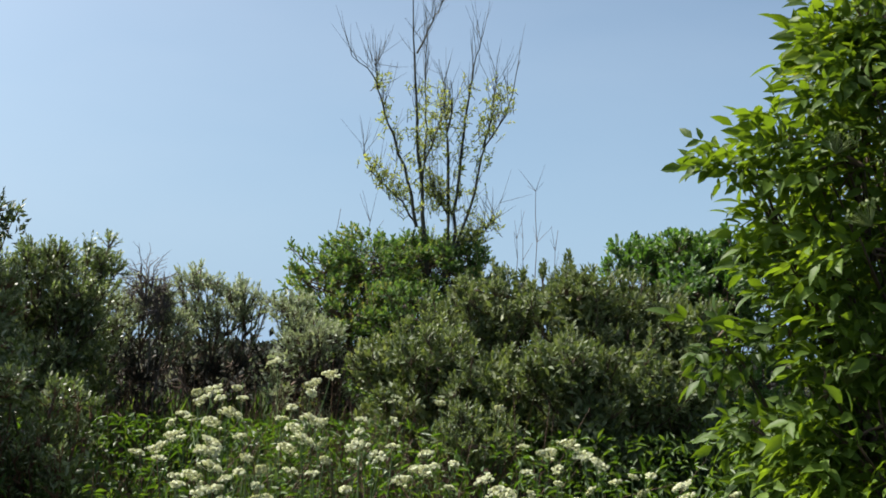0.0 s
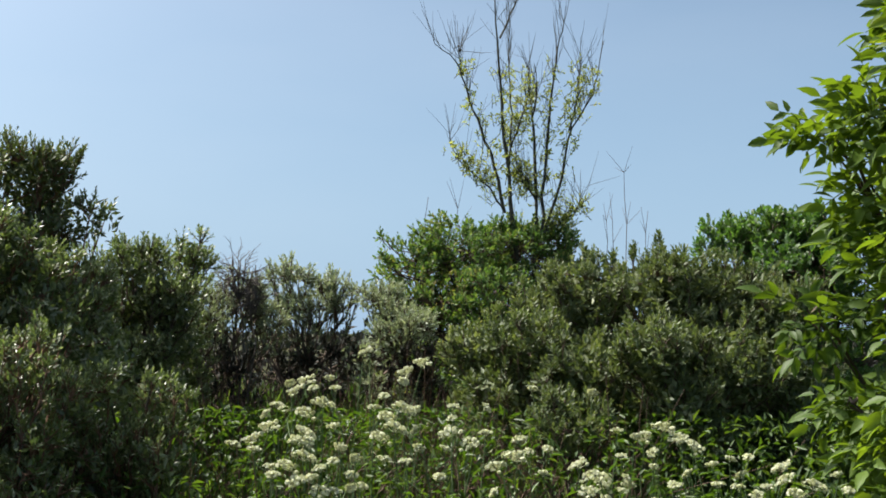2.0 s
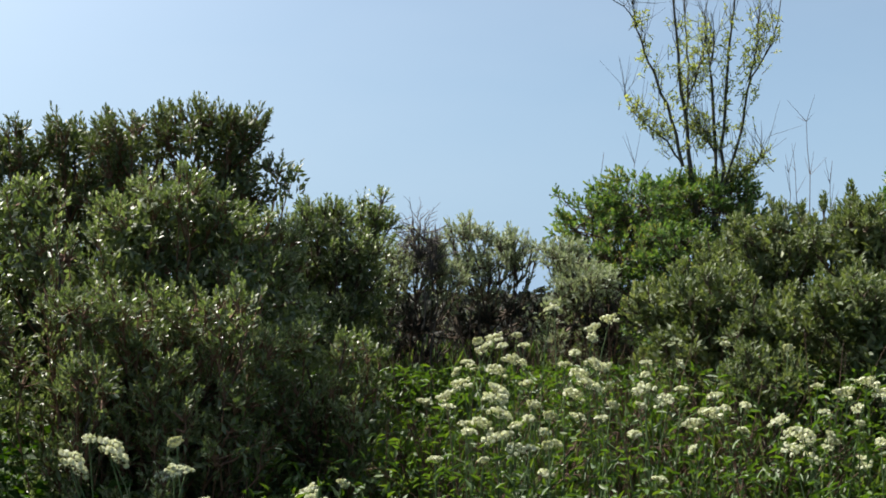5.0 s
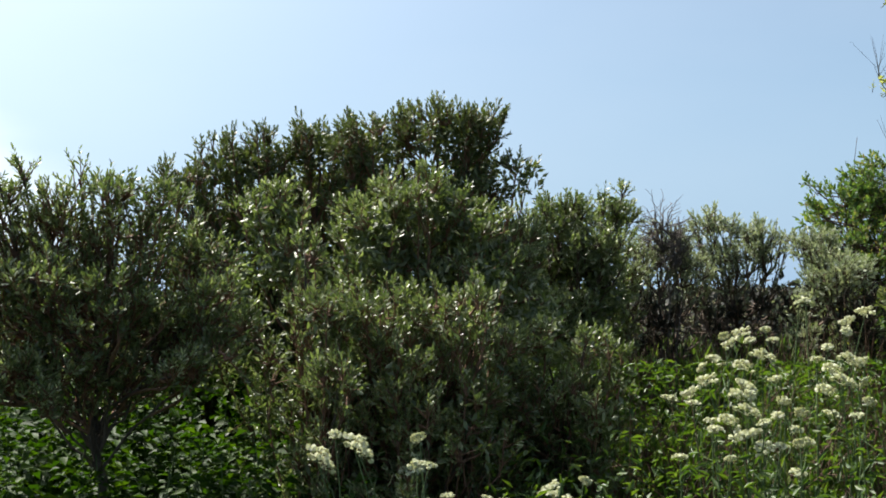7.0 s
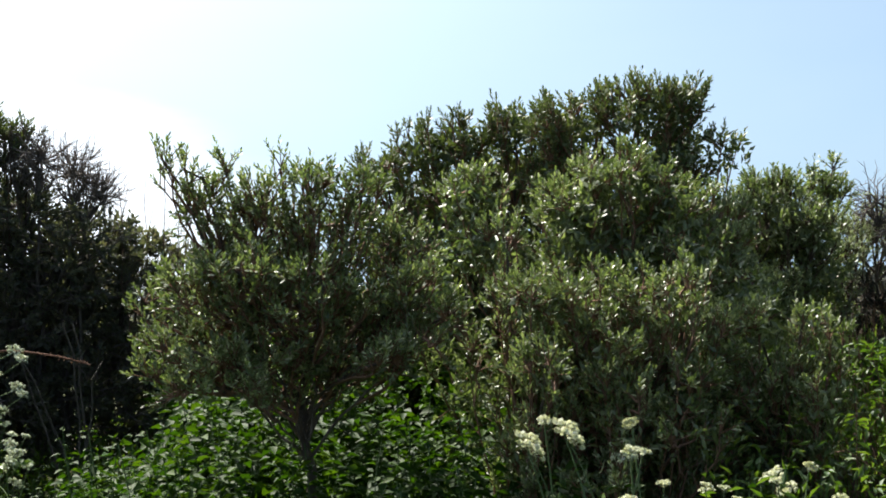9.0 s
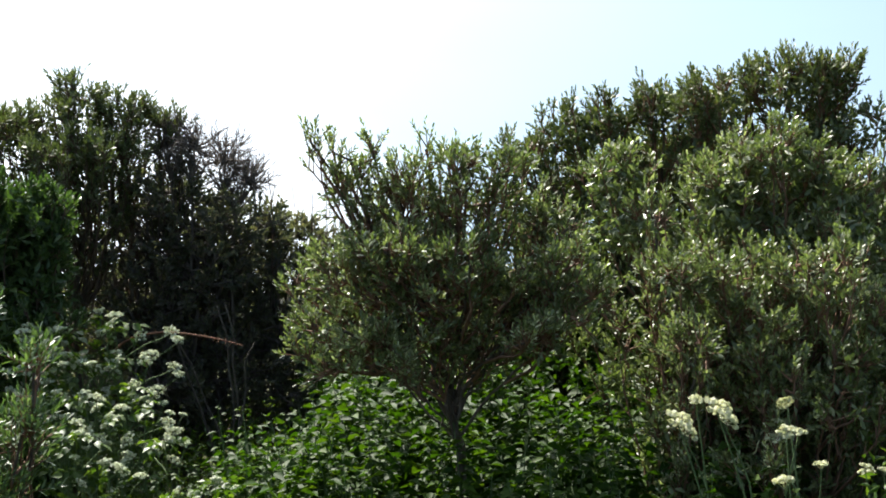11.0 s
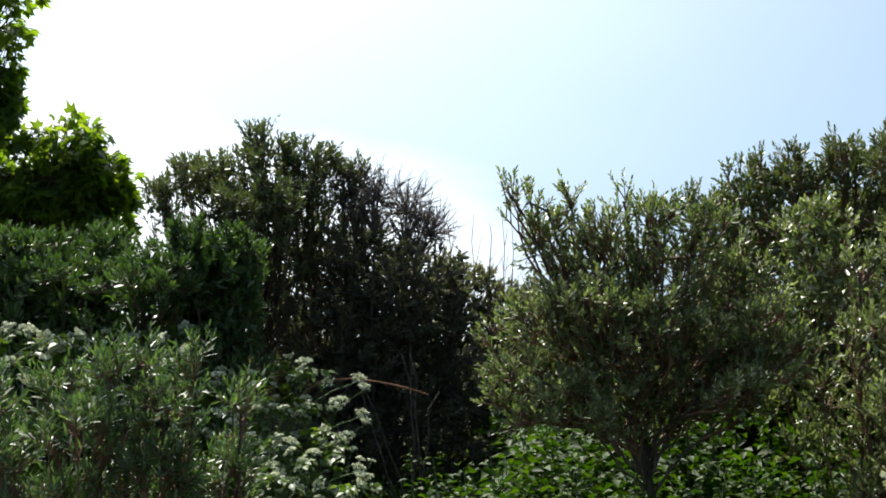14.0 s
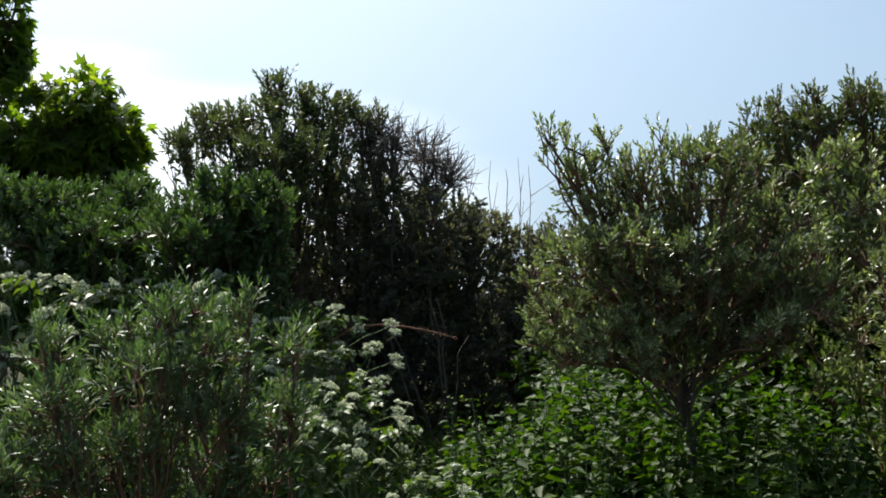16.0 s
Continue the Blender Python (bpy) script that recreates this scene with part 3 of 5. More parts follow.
# -- plan: crowns as (x, y, z, half width, half height) and stem feet --
ELDER = ([
    (-0.34, 2.96, 2.26, 0.15, 0.16), (-0.38, 3.11, 1.95, 0.15, 0.13), (-0.33, 3.24, 1.70, 0.19, 0.18), (-0.33, 3.14, 1.38, 0.18, 0.15),
    (-0.52, 2.88, 2.01, 0.07, 0.05), (-0.44, 2.91, 2.20, 0.06, 0.08), (-0.53, 3.02, 1.60, 0.06, 0.05), (-0.52, 3.02, 1.36, 0.05, 0.06),
    (-0.12, 3.29, 2.20, 0.38, 0.38), (-0.05, 3.54, 1.75, 0.51, 0.46), (-0.10, 3.45, 1.31, 0.45, 0.37), (-0.24, 3.09, 2.56, 0.23, 0.21),
    (-0.36, 2.79, 1.94, 0.11, 0.10), (-0.34, 2.79, 1.77, 0.12, 0.10), (-0.35, 2.84, 1.56, 0.12, 0.10), (-0.34, 2.84, 1.40, 0.12, 0.10), (-0.44, 2.89, 1.46, 0.09, 0.08), (-0.46, 2.93, 1.73, 0.09, 0.08), (-0.34, 2.79, 2.09, 0.10, 0.09), (-0.46, 2.88, 1.28, 0.09, 0.07),
    (-0.63, 2.86, 1.99, 0.05, 0.03), (-0.67, 2.90, 1.58, 0.03, 0.01), (-0.59, 2.92, 1.39, 0.04, 0.03), (-0.47, 2.88, 2.25, 0.04, 0.03), (-0.56, 2.92, 1.87, 0.04, 0.03),
], [(0.01, 3.45)])
GREY_A = ([
    (-2.32, 6.18, 1.71, 0.31, 0.27), (-2.52, 5.67, 1.47, 0.29, 0.19), (-2.16, 5.60, 1.36, 0.31, 0.20), (-2.80, 5.77, 1.42, 0.22, 0.16),
    (-2.65, 6.26, 1.64, 0.23, 0.17), (-2.52, 6.10, 1.52, 0.31, 0.15),
], [(-2.37, 5.94), (-2.64, 5.83)])
GREY_B = ([
    (-1.94, 6.09, 1.75, 0.30, 0.23), (-1.73, 6.35, 1.72, 0.31, 0.21), (-1.42, 6.22, 1.63, 0.25, 0.19), (-1.82, 5.60, 1.45, 0.28, 0.20),
    (-1.55, 5.78, 1.39, 0.28, 0.23), (-1.35, 6.03, 1.31, 0.24, 0.24), (-1.69, 5.53, 1.24, 0.20, 0.15), (-1.84, 6.12, 1.57, 0.33, 0.15),
    (-1.50, 6.20, 1.49, 0.30, 0.15),
], [(-1.85, 6.01), (-1.52, 6.20)])
LOW_GREY = ([
    (-2.04, 4.99, 1.23, 0.14, 0.09), (-1.91, 5.04, 1.19, 0.10, 0.08), (-2.10, 4.86, 1.16, 0.09, 0.07), (-1.97, 4.91, 1.12, 0.16, 0.09),
], [(-2.02, 5.01)])
FAR_ROUND = ([
    (-3.89, 7.22, 1.93, 0.23, 0.19), (-3.63, 7.35, 1.96, 0.31, 0.27), (-3.39, 7.68, 2.00, 0.34, 0.24), (-3.16, 7.77, 2.01, 0.16, 0.16),
    (-3.66, 7.13, 1.67, 0.27, 0.17), (-3.30, 7.07, 1.72, 0.23, 0.17),
], [(-3.73, 7.31), (-3.38, 7.47)])
FAR_GREEN = ([
    (-2.40, 9.16, 2.12, 0.24, 0.20), (-2.10, 9.22, 2.17, 0.32, 0.20), (-1.79, 9.28, 2.18, 0.32, 0.24), (-1.45, 9.34, 2.13, 0.36, 0.32),
    (-1.90, 9.07, 1.94, 0.40, 0.20),
], [(-2.12, 9.24), (-1.62, 9.33)])
PALE_A = ([
    (-4.07, 6.09, 1.78, 0.17, 0.15), (-3.85, 6.23, 1.73, 0.17, 0.13), (-3.96, 6.17, 1.63, 0.24, 0.1), (-4.18, 6.02, 1.62, 0.15, 0.1),
], [(-4.00, 6.13), (-3.87, 6.21)])
PALE_B = ([
    (-4.14, 5.70, 1.66, 0.19, 0.16), (-4.28, 5.59, 1.57, 0.22, 0.15), (-4.06, 5.82, 1.56, 0.15, 0.11),
], [(-4.17, 5.66), (-4.24, 5.61)])
PALE_C = ([
    (-3.50, 6.09, 1.67, 0.17, 0.13), (-3.28, 5.98, 1.55, 0.20, 0.12),
], [(-3.39, 6.03)])
BACK_LEFT = ([
    (-4.22, 5.02, 1.81, 0.23, 0.18), (-4.16, 5.31, 1.87, 0.15, 0.17), (-4.26, 4.73, 1.73, 0.19, 0.16), (-4.06, 5.02, 1.65, 0.24, 0.15),
    (-4.38, 5.03, 1.59, 0.28, 0.18), (-4.11, 4.86, 1.39, 0.25, 0.17),
], [(-4.14, 4.81)])
TALL = ([
    (-3.95, 3.89, 2.14, 0.23, 0.14), (-3.82, 4.00, 2.15, 0.12, 0.12), (-4.06, 3.78, 2.18, 0.08, 0.10), (-4.17, 3.67, 2.08, 0.23, 0.15),
    (-4.38, 3.59, 2.11, 0.16, 0.13), (-4.50, 3.45, 2.05, 0.16, 0.14), (-4.68, 3.38, 2.04, 0.18, 0.14), (-4.80, 3.24, 1.95, 0.17, 0.12),
    (-3.93, 4.06, 2.02, 0.14, 0.14), (-3.93, 4.10, 1.86, 0.14, 0.1), (-4.59, 3.90, 1.93, 0.47, 0.15), (-4.86, 3.42, 1.76, 0.22, 0.15),
    (-4.80, 3.59, 1.86, 0.22, 0.15), (-4.95, 3.40, 1.62, 0.20, 0.15), (-4.82, 3.24, 1.43, 0.19, 0.14), (-4.68, 3.43, 1.49, 0.19, 0.14),
    (-4.72, 3.37, 1.28, 0.19, 0.14), (-5.23, 3.15, 1.40, 0.23, 0.16), (-5.07, 3.21, 1.23, 0.20, 0.15),
], [(-4.25, 3.90), (-4.55, 3.72)])
MIDDLE = ([
    (-3.65, 3.45, 1.83, 0.22, 0.13), (-3.74, 3.29, 1.75, 0.16, 0.12), (-3.57, 3.60, 1.73, 0.19, 0.13), (-3.94, 3.67, 1.67, 0.31, 0.13),
    (-4.05, 3.08, 1.79, 0.17, 0.13), (-3.73, 4.00, 1.61, 0.23, 0.17),
], [(-3.79, 3.45), (-3.61, 3.69)])
FRONT = ([
    (-3.60, 2.86, 1.59, 0.08, 0.14), (-3.46, 3.01, 1.41, 0.21, 0.13), (-3.29, 3.18, 1.42, 0.19, 0.12), (-3.18, 3.28, 1.46, 0.08, 0.08),
    (-3.50, 2.82, 1.40, 0.15, 0.13), (-3.41, 3.06, 1.25, 0.32, 0.15), (-3.26, 3.34, 1.23, 0.21, 0.15), (-3.33, 2.76, 1.21, 0.12, 0.10),
    (-3.22, 2.95, 1.15, 0.14, 0.10), (-3.12, 3.12, 1.13, 0.14, 0.10),
], [(-3.50, 2.79), (-3.36, 3.03)])
FRONT_LOW = ([
    (-3.23, 3.63, 1.29, 0.14, 0.09), (-3.11, 3.73, 1.31, 0.09, 0.08), (-3.20, 3.65, 1.10, 0.22, 0.14), (-3.04, 3.76, 1.00, 0.11, 0.09),
    (-3.38, 3.61, 0.97, 0.25, 0.14),
], [(-3.26, 3.73)])
SMALL_TREE = ([
    (-4.02, 1.96, 1.47, 0.17, 0.15), (-4.01, 2.18, 1.61, 0.20, 0.17), (-3.88, 2.38, 1.65, 0.19, 0.15), (-3.85, 2.60, 1.60, 0.14, 0.16),
    (-3.86, 2.23, 1.43, 0.26, 0.13), (-3.79, 2.52, 1.38, 0.22, 0.13), (-3.69, 2.64, 1.37, 0.10, 0.08), (-4.04, 1.92, 1.34, 0.14, 0.09),
    (-3.94, 2.10, 1.29, 0.21, 0.07), (-3.85, 2.43, 1.29, 0.20, 0.07), (-4.12, 1.91, 1.90, 0.06, 0.07), (-4.10, 1.98, 1.86, 0.06, 0.08),
    (-4.08, 2.03, 1.73, 0.09, 0.11), (-4.04, 2.09, 1.85, 0.05, 0.09), (-4.02, 2.14, 1.74, 0.08, 0.11), (-3.95, 2.23, 1.85, 0.05, 0.10),
    (-3.92, 2.30, 1.80, 0.10, 0.09), (-3.83, 2.44, 1.78, 0.13, 0.09), (-4.08, 1.83, 1.45, 0.07, 0.08), (-3.93, 1.80, 1.33, 0.08, 0.07),
    (-3.86, 1.94, 1.27, 0.12, 0.06), (-3.90, 2.16, 1.23, 0.12, 0.06), (-3.88, 2.37, 1.23, 0.13, 0.06),
    (-3.99, 1.77, 1.25, 0.08, 0.05), (-3.89, 1.86, 1.20, 0.10, 0.045), (-3.77, 1.97, 1.20, 0.09, 0.05), (-3.58, 2.34, 1.26, 0.12, 0.06), (-3.55, 2.47, 1.31, 0.12, 0.07), (-3.53, 2.58, 1.39, 0.08, 0.06), (-3.64, 2.52, 1.49, 0.12, 0.09), (-3.70, 2.60, 1.59, 0.08, 0.08),
    (-4.08, 2.03, 1.79, 0.10, 0.07), (-3.95, 2.16, 1.78, 0.10, 0.07), (-3.85, 2.32, 1.80, 0.10, 0.07), (-3.86, 2.01, 1.53, 0.14, 0.10), (-3.73, 2.23, 1.51, 0.14, 0.10),
], [(-3.92, 2.30)])
LEFT_TALL = ([
    (-6.07, 1.47, 2.18, 0.19, 0.13), (-5.99, 1.72, 2.27, 0.16, 0.15), (-5.93, 1.93, 2.22, 0.16, 0.13), (-5.88, 2.09, 2.18, 0.10, 0.10),
    (-6.12, 1.31, 2.08, 0.13, 0.10), (-5.92, 1.71, 2.03, 0.32, 0.14),
], [(-6.14, 1.74), (-6.18, 1.94)])
LEFT_DEAD = ([
    (-6.08, 1.96, 1.73, 0.33, 0.28), (-5.95, 2.31, 1.65, 0.28, 0.27), (-5.97, 2.51, 1.67, 0.14, 0.18), (-5.91, 2.09, 1.87, 0.25, 0.14),
    (-6.19, 2.25, 1.42, 0.42, 0.21), (-5.93, 2.60, 1.69, 0.12, 0.12), (-5.83, 2.59, 1.51, 0.12, 0.15), (-6.35, 1.96, 1.49, 0.21, 0.16),
    (-6.30, 1.93, 1.26, 0.21, 0.16), (-5.91, 2.75, 1.65, 0.10, 0.13), (-5.98, 2.95, 1.55, 0.16, 0.16), (-5.88, 3.14, 1.57, 0.22, 0.19),
    (-5.74, 3.37, 1.56, 0.22, 0.19), (-5.96, 2.99, 1.34, 0.24, 0.16),
], [(-6.09, 2.17), (-6.11, 2.40)])
LEFT_GREEN = ([
    (-5.89, 0.71, 1.82, 0.25, 0.12), (-5.84, 0.97, 1.82, 0.22, 0.13), (-5.44, 1.27, 1.81, 0.23, 0.12), (-5.40, 1.41, 1.72, 0.14, 0.17),
    (-5.40, 1.09, 1.67, 0.25, 0.14), (-5.78, 0.80, 1.69, 0.35, 0.14), (-5.43, 1.33, 1.58, 0.18, 0.13), (-5.92, 0.55, 1.85, 0.19, 0.11),
], [(-5.65, 1.26), (-6.07, 0.84)])
SYCAMORE = ([
    (-7.17, 1.09, 2.51, 0.22, 0.15), (-7.16, 1.24, 2.35, 0.19, 0.18), (-7.16, 1.32, 2.18, 0.11, 0.16), (-7.30, 0.75, 2.75, 0.13, 0.33),
    (-7.45, 1.05, 2.12, 0.34, 0.16), (-7.5, 0.80, 2.05, 0.36, 0.2), (-7.35, 0.90, 2.27, 0.30, 0.18), (-7.32, 1.06, 2.26, 0.27, 0.18), (-7.21, 0.68, 3.18, 0.27, 0.36), (-7.58, 0.55, 2.45, 0.37, 0.61),
], [(-7.54, 0.56)])
NEAR = ([
    (-4.09, 0.34, 1.29, 0.10, 0.09), (-4.21, 0.53, 1.31, 0.09, 0.09), (-4.12, 0.66, 1.34, 0.09, 0.09), (-4.15, 0.74, 1.39, 0.05, 0.06),
    (-4.10, 0.89, 1.36, 0.07, 0.08), (-4.11, 1.02, 1.25, 0.08, 0.09), (-4.03, 0.79, 1.25, 0.13, 0.09), (-4.04, 0.56, 1.20, 0.15, 0.10),
    (-4.08, 0.34, 1.14, 0.15, 0.11), (-4.08, 0.74, 1.08, 0.17, 0.10), (-4.11, 0.98, 1.06, 0.10, 0.11), (-4.18, 0.51, 0.98, 0.20, 0.12),
    (-4.19, 0.83, 0.90, 0.17, 0.12), (-4.14, 0.23, 0.98, 0.17, 0.12),
], [(-4.19, 0.58), (-4.17, 0.80)])
THIN_TREE_FOOT = (-3.28, 7.62)
SMALL_TREE_FORK = (-3.94, 2.28, 1.16)
DEAD_TWIGS = ([
    (-5.80, 2.18, 2.10, 0.11, 0.10), (-5.81, 2.32, 2.04, 0.10, 0.11), (-5.78, 2.41, 1.94, 0.09, 0.09), (-5.89, 2.09, 2.12, 0.10, 0.10),
], [(-5.98, 2.18), (-5.95, 2.28)])
PALE_TWIGS = ([
    (-4.07, 5.61, 1.81, 0.09, 0.12), (-4.00, 5.66, 1.70, 0.06, 0.10),
], [(-4.04, 5.62)])
BRUSH = [(-4.02, 5.53, 1.41), (-3.95, 5.82, 1.45), (-3.73, 5.95, 1.46), (-3.04, 5.76, 1.40), (-3.43, 5.90, 1.41), (-2.62, 5.52, 1.36), (-2.39, 5.50, 1.32), (-4.06, 5.25, 1.38), (-2.20, 4.14, 1.04),
         (-2.70, 4.96, 1.32), (-2.46, 4.97, 1.30), (-2.23, 4.96, 1.30), (-2.05, 4.92, 1.32), (-3.16, 4.46, 1.32), (-3.14, 4.39, 1.27), (-3.01, 4.12, 1.21)]
SAPLINGS = [(-5.81, 2.56, 1.99), (-5.79, 2.62, 1.91), (-5.85, 2.72, 1.94), (-5.84, 2.76, 1.89), (-5.72, 2.77, 1.86), (-2.86, 8.25, 2.61), (-2.95, 8.04, 2.27), (-2.92, 8.16, 2.27), (-3.95, 7.38, 2.39), (-3.84, 7.45, 2.31), (-2.81, 8.50, 2.36)]
CREST_DARK = ([
    (-4.18, 5.66, 1.34, 0.18, 0.10), (-4.16, 6.15, 1.35, 0.19, 0.11), (-3.92, 6.31, 1.38, 0.19, 0.11), (-3.56, 6.17, 1.36, 0.18, 0.09),
    (-3.13, 5.94, 1.37, 0.17, 0.09),
], [(-4.10, 5.71), (-3.87, 6.21), (-3.31, 6.07)])
THIN_LIMBS_EAST = [
    [(0.01, 1.90), (0.02, 2.07), (0.03, 2.37), (0.01, 2.75), (-0.00, 2.91), (0.03, 3.08), (0.01, 3.24)],
    [(0.02, 2.07), (0.08, 2.17), (0.16, 2.40), (0.21, 2.63), (0.23, 2.81), (0.33, 2.96), (0.41, 3.12), (0.44, 3.39)],
    [(0.06, 2.16), (0.08, 2.56), (0.11, 2.91), (0.13, 3.14), (0.16, 3.37), (0.21, 3.57)],
    [(0.23, 2.81), (0.27, 2.94), (0.29, 3.16), (0.30, 3.30)],
    [(0.03, 2.37), (-0.06, 2.48), (-0.10, 2.62)],
    [(0.08, 2.17), (0.16, 2.22), (0.27, 2.29), (0.33, 2.38)],
]
THIN_LIMBS_WEST = [
    [(-0.07, 1.88), (-0.13, 2.27), (-0.15, 2.56), (-0.18, 2.79), (-0.20, 3.04), (-0.22, 3.33), (-0.23, 3.55), (-0.27, 3.93)],
    [(-0.21, 3.40), (-0.13, 3.59), (-0.08, 3.72)],
    [(-0.15, 2.56), (-0.13, 2.81), (-0.15, 3.24), (-0.15, 3.53)],
    [(-0.14, 2.69), (-0.07, 2.89), (-0.02, 3.08), (-0.03, 3.28)],
    [(-0.17, 2.29), (-0.25, 2.63), (-0.34, 2.87), (-0.42, 3.06), (-0.46, 3.22), (-0.62, 3.35)],
    [(-0.44, 3.16), (-0.46, 3.26), (-0.47, 3.35)],
    [(-0.17, 2.29), (-0.27, 2.46), (-0.37, 2.54), (-0.46, 2.62), (-0.53, 2.75)],
]
ARCH = [(-5.26, 1.57, 1.18), (-5.25, 1.62, 1.28), (-5.18, 1.67, 1.32), (-5.09, 1.76, 1.33), (-5.05, 1.86, 1.31), (-5.02, 1.94, 1.29), (-4.99, 2.02, 1.26)]
STICKS = [((-5.25, 2.04, 0.35), (-4.97, 2.06, 1.27)), ((-5.32, 2.12, 0.38), (-5.12, 1.97, 1.42)), ((-5.30, 2.16, 0.38), (-5.17, 1.83, 1.29)), ((-5.35, 2.17, 0.39), (-5.15, 2.02, 1.42)), ((-5.43, 2.10, 0.40), (-5.27, 1.85, 1.34))]
PARSLEY_WEST = [
    (-3.05, 5.01, 1.49), (-3.09, 4.42, 1.38), (-2.97, 4.33, 1.36), (-2.95, 4.43, 1.37), (-2.82, 4.39, 1.36),
    (-2.75, 4.20, 1.32), (-2.70, 4.21, 1.32), (-2.67, 4.31, 1.34), (-2.70, 4.07, 1.28), (-2.81, 4.13, 1.31),
    (-2.60, 4.00, 1.24), (-2.53, 4.02, 1.23), (-2.66, 3.88, 1.21), (-2.59, 3.90, 1.21), (-2.65, 3.77, 1.18),
    (-2.45, 3.90, 1.19), (-2.50, 3.80, 1.17), (-2.53, 3.73, 1.15), (-2.34, 3.80, 1.15), (-2.54, 3.64, 1.13),
    (-2.47, 3.59, 1.11), (-2.32, 3.57, 1.09), (-2.34, 3.48, 1.07), (-2.19, 3.58, 1.08), (-2.47, 3.36, 1.06),
    (-2.39, 3.39, 1.06), (-2.88, 3.85, 1.24), (-2.48, 3.70, 1.14), (-2.46, 3.85, 1.18), (-2.49, 3.61, 1.12),
]
PARSLEY_BETWEEN = [
    (-2.97, 5.06, 1.50), (-2.83, 4.97, 1.45), (-2.75, 4.63, 1.39), (-2.67, 4.67, 1.39), (-2.51, 4.24, 1.30),
    (-2.44, 4.28, 1.30), (-2.38, 4.31, 1.31), (-2.30, 4.30, 1.29), (-2.26, 4.38, 1.31), (-2.19, 4.40, 1.31),
    (-2.20, 4.27, 1.27), (-2.32, 4.15, 1.25), (-2.43, 4.10, 1.25), (-2.15, 4.18, 1.24), (-2.08, 4.20, 1.23),
    (-2.06, 4.08, 1.19), (-2.04, 4.27, 1.15), (-2.01, 4.32, 1.17), (-2.26, 3.96, 1.18), (-2.13, 3.89, 1.15),
    (-1.87, 4.34, 1.16), (-1.76, 4.25, 1.12), (-1.84, 4.22, 1.12), (-1.79, 4.02, 1.06), (-1.99, 4.30, 1.16),
    (-2.04, 4.27, 1.15), (-2.11, 4.16, 1.22),
]
PARSLEY_EAST = [
    (-1.98, 4.87, 1.36), (-1.91, 4.86, 1.35), (-1.73, 4.58, 1.23), (-1.66, 4.58, 1.22), (-1.64, 4.66, 1.25),
    (-1.69, 4.17, 1.10), (-1.64, 4.19, 1.10), (-1.55, 4.40, 1.16), (-1.48, 4.35, 1.14), (-1.49, 4.24, 1.11),
    (-1.41, 4.21, 1.10), (-1.43, 4.49, 1.18), (-1.39, 4.58, 1.21), (-1.34, 4.57, 1.20), (-1.32, 4.60, 1.21),
    (-1.33, 4.47, 1.17), (-1.23, 4.32, 1.12), (-1.26, 4.26, 1.10), (-1.21, 4.47, 1.17), (-1.16, 4.38, 1.14),
    (-1.15, 4.44, 1.15), (-1.08, 4.33, 1.12), (-1.02, 4.26, 1.10), (-0.95, 4.38, 1.14), (-0.91, 4.31, 1.12),
    (-0.97, 4.25, 1.10), (-1.07, 4.22, 1.09), (-1.16, 4.23, 1.09), (-1.34, 4.18, 1.09), (-1.48, 4.09, 1.06),
    (-1.55, 4.06, 1.06),
]
PARSLEY_MID = [
    (-3.07, 2.57, 1.15), (-3.03, 2.61, 1.11), (-3.01, 2.63, 1.05), (-2.93, 2.71, 1.08), (-2.91, 2.73, 0.97),
    (-2.90, 2.74, 1.13), (-2.78, 2.85, 0.94), (-2.75, 2.88, 0.97), (-2.70, 2.92, 0.97), (-2.75, 2.87, 0.93),
    (-2.64, 2.97, 1.00), (-2.61, 2.99, 0.97), (-2.68, 2.93, 0.93), (-2.95, 2.69, 1.14),
]
HOGWEED = [
    (-5.18, 1.51, 1.47), (-5.11, 1.40, 1.41), (-5.05, 1.60, 1.42), (-5.16, 1.22, 1.43), (-5.01, 1.36, 1.32),
    (-4.94, 1.58, 1.29), (-4.79, 1.40, 1.20), (-4.74, 1.53, 1.16), (-4.52, 1.54, 1.05), (-4.47, 1.36, 1.00),
    (-4.18, 1.55, 0.94), (-4.11, 1.44, 0.92), (-4.13, 1.36, 0.88), (-4.82, 1.28, 1.20), (-5.43, 0.54, 1.61),
    (-5.41, 0.61, 1.61), (-5.58, 0.80, 1.68), (-5.38, 0.79, 1.57), (-5.35, 0.89, 1.58), (-5.40, 0.69, 1.55),
    (-5.20, 1.08, 1.59), (-5.73, 0.53, 1.69), (-4.97, 1.43, 1.29), (-4.84, 1.47, 1.21), (-4.71, 1.24, 1.13),
    (-4.58, 1.29, 1.08), (-4.62, 1.45, 1.12), (-5.12, 1.32, 1.29),
]
# -- end of plan --

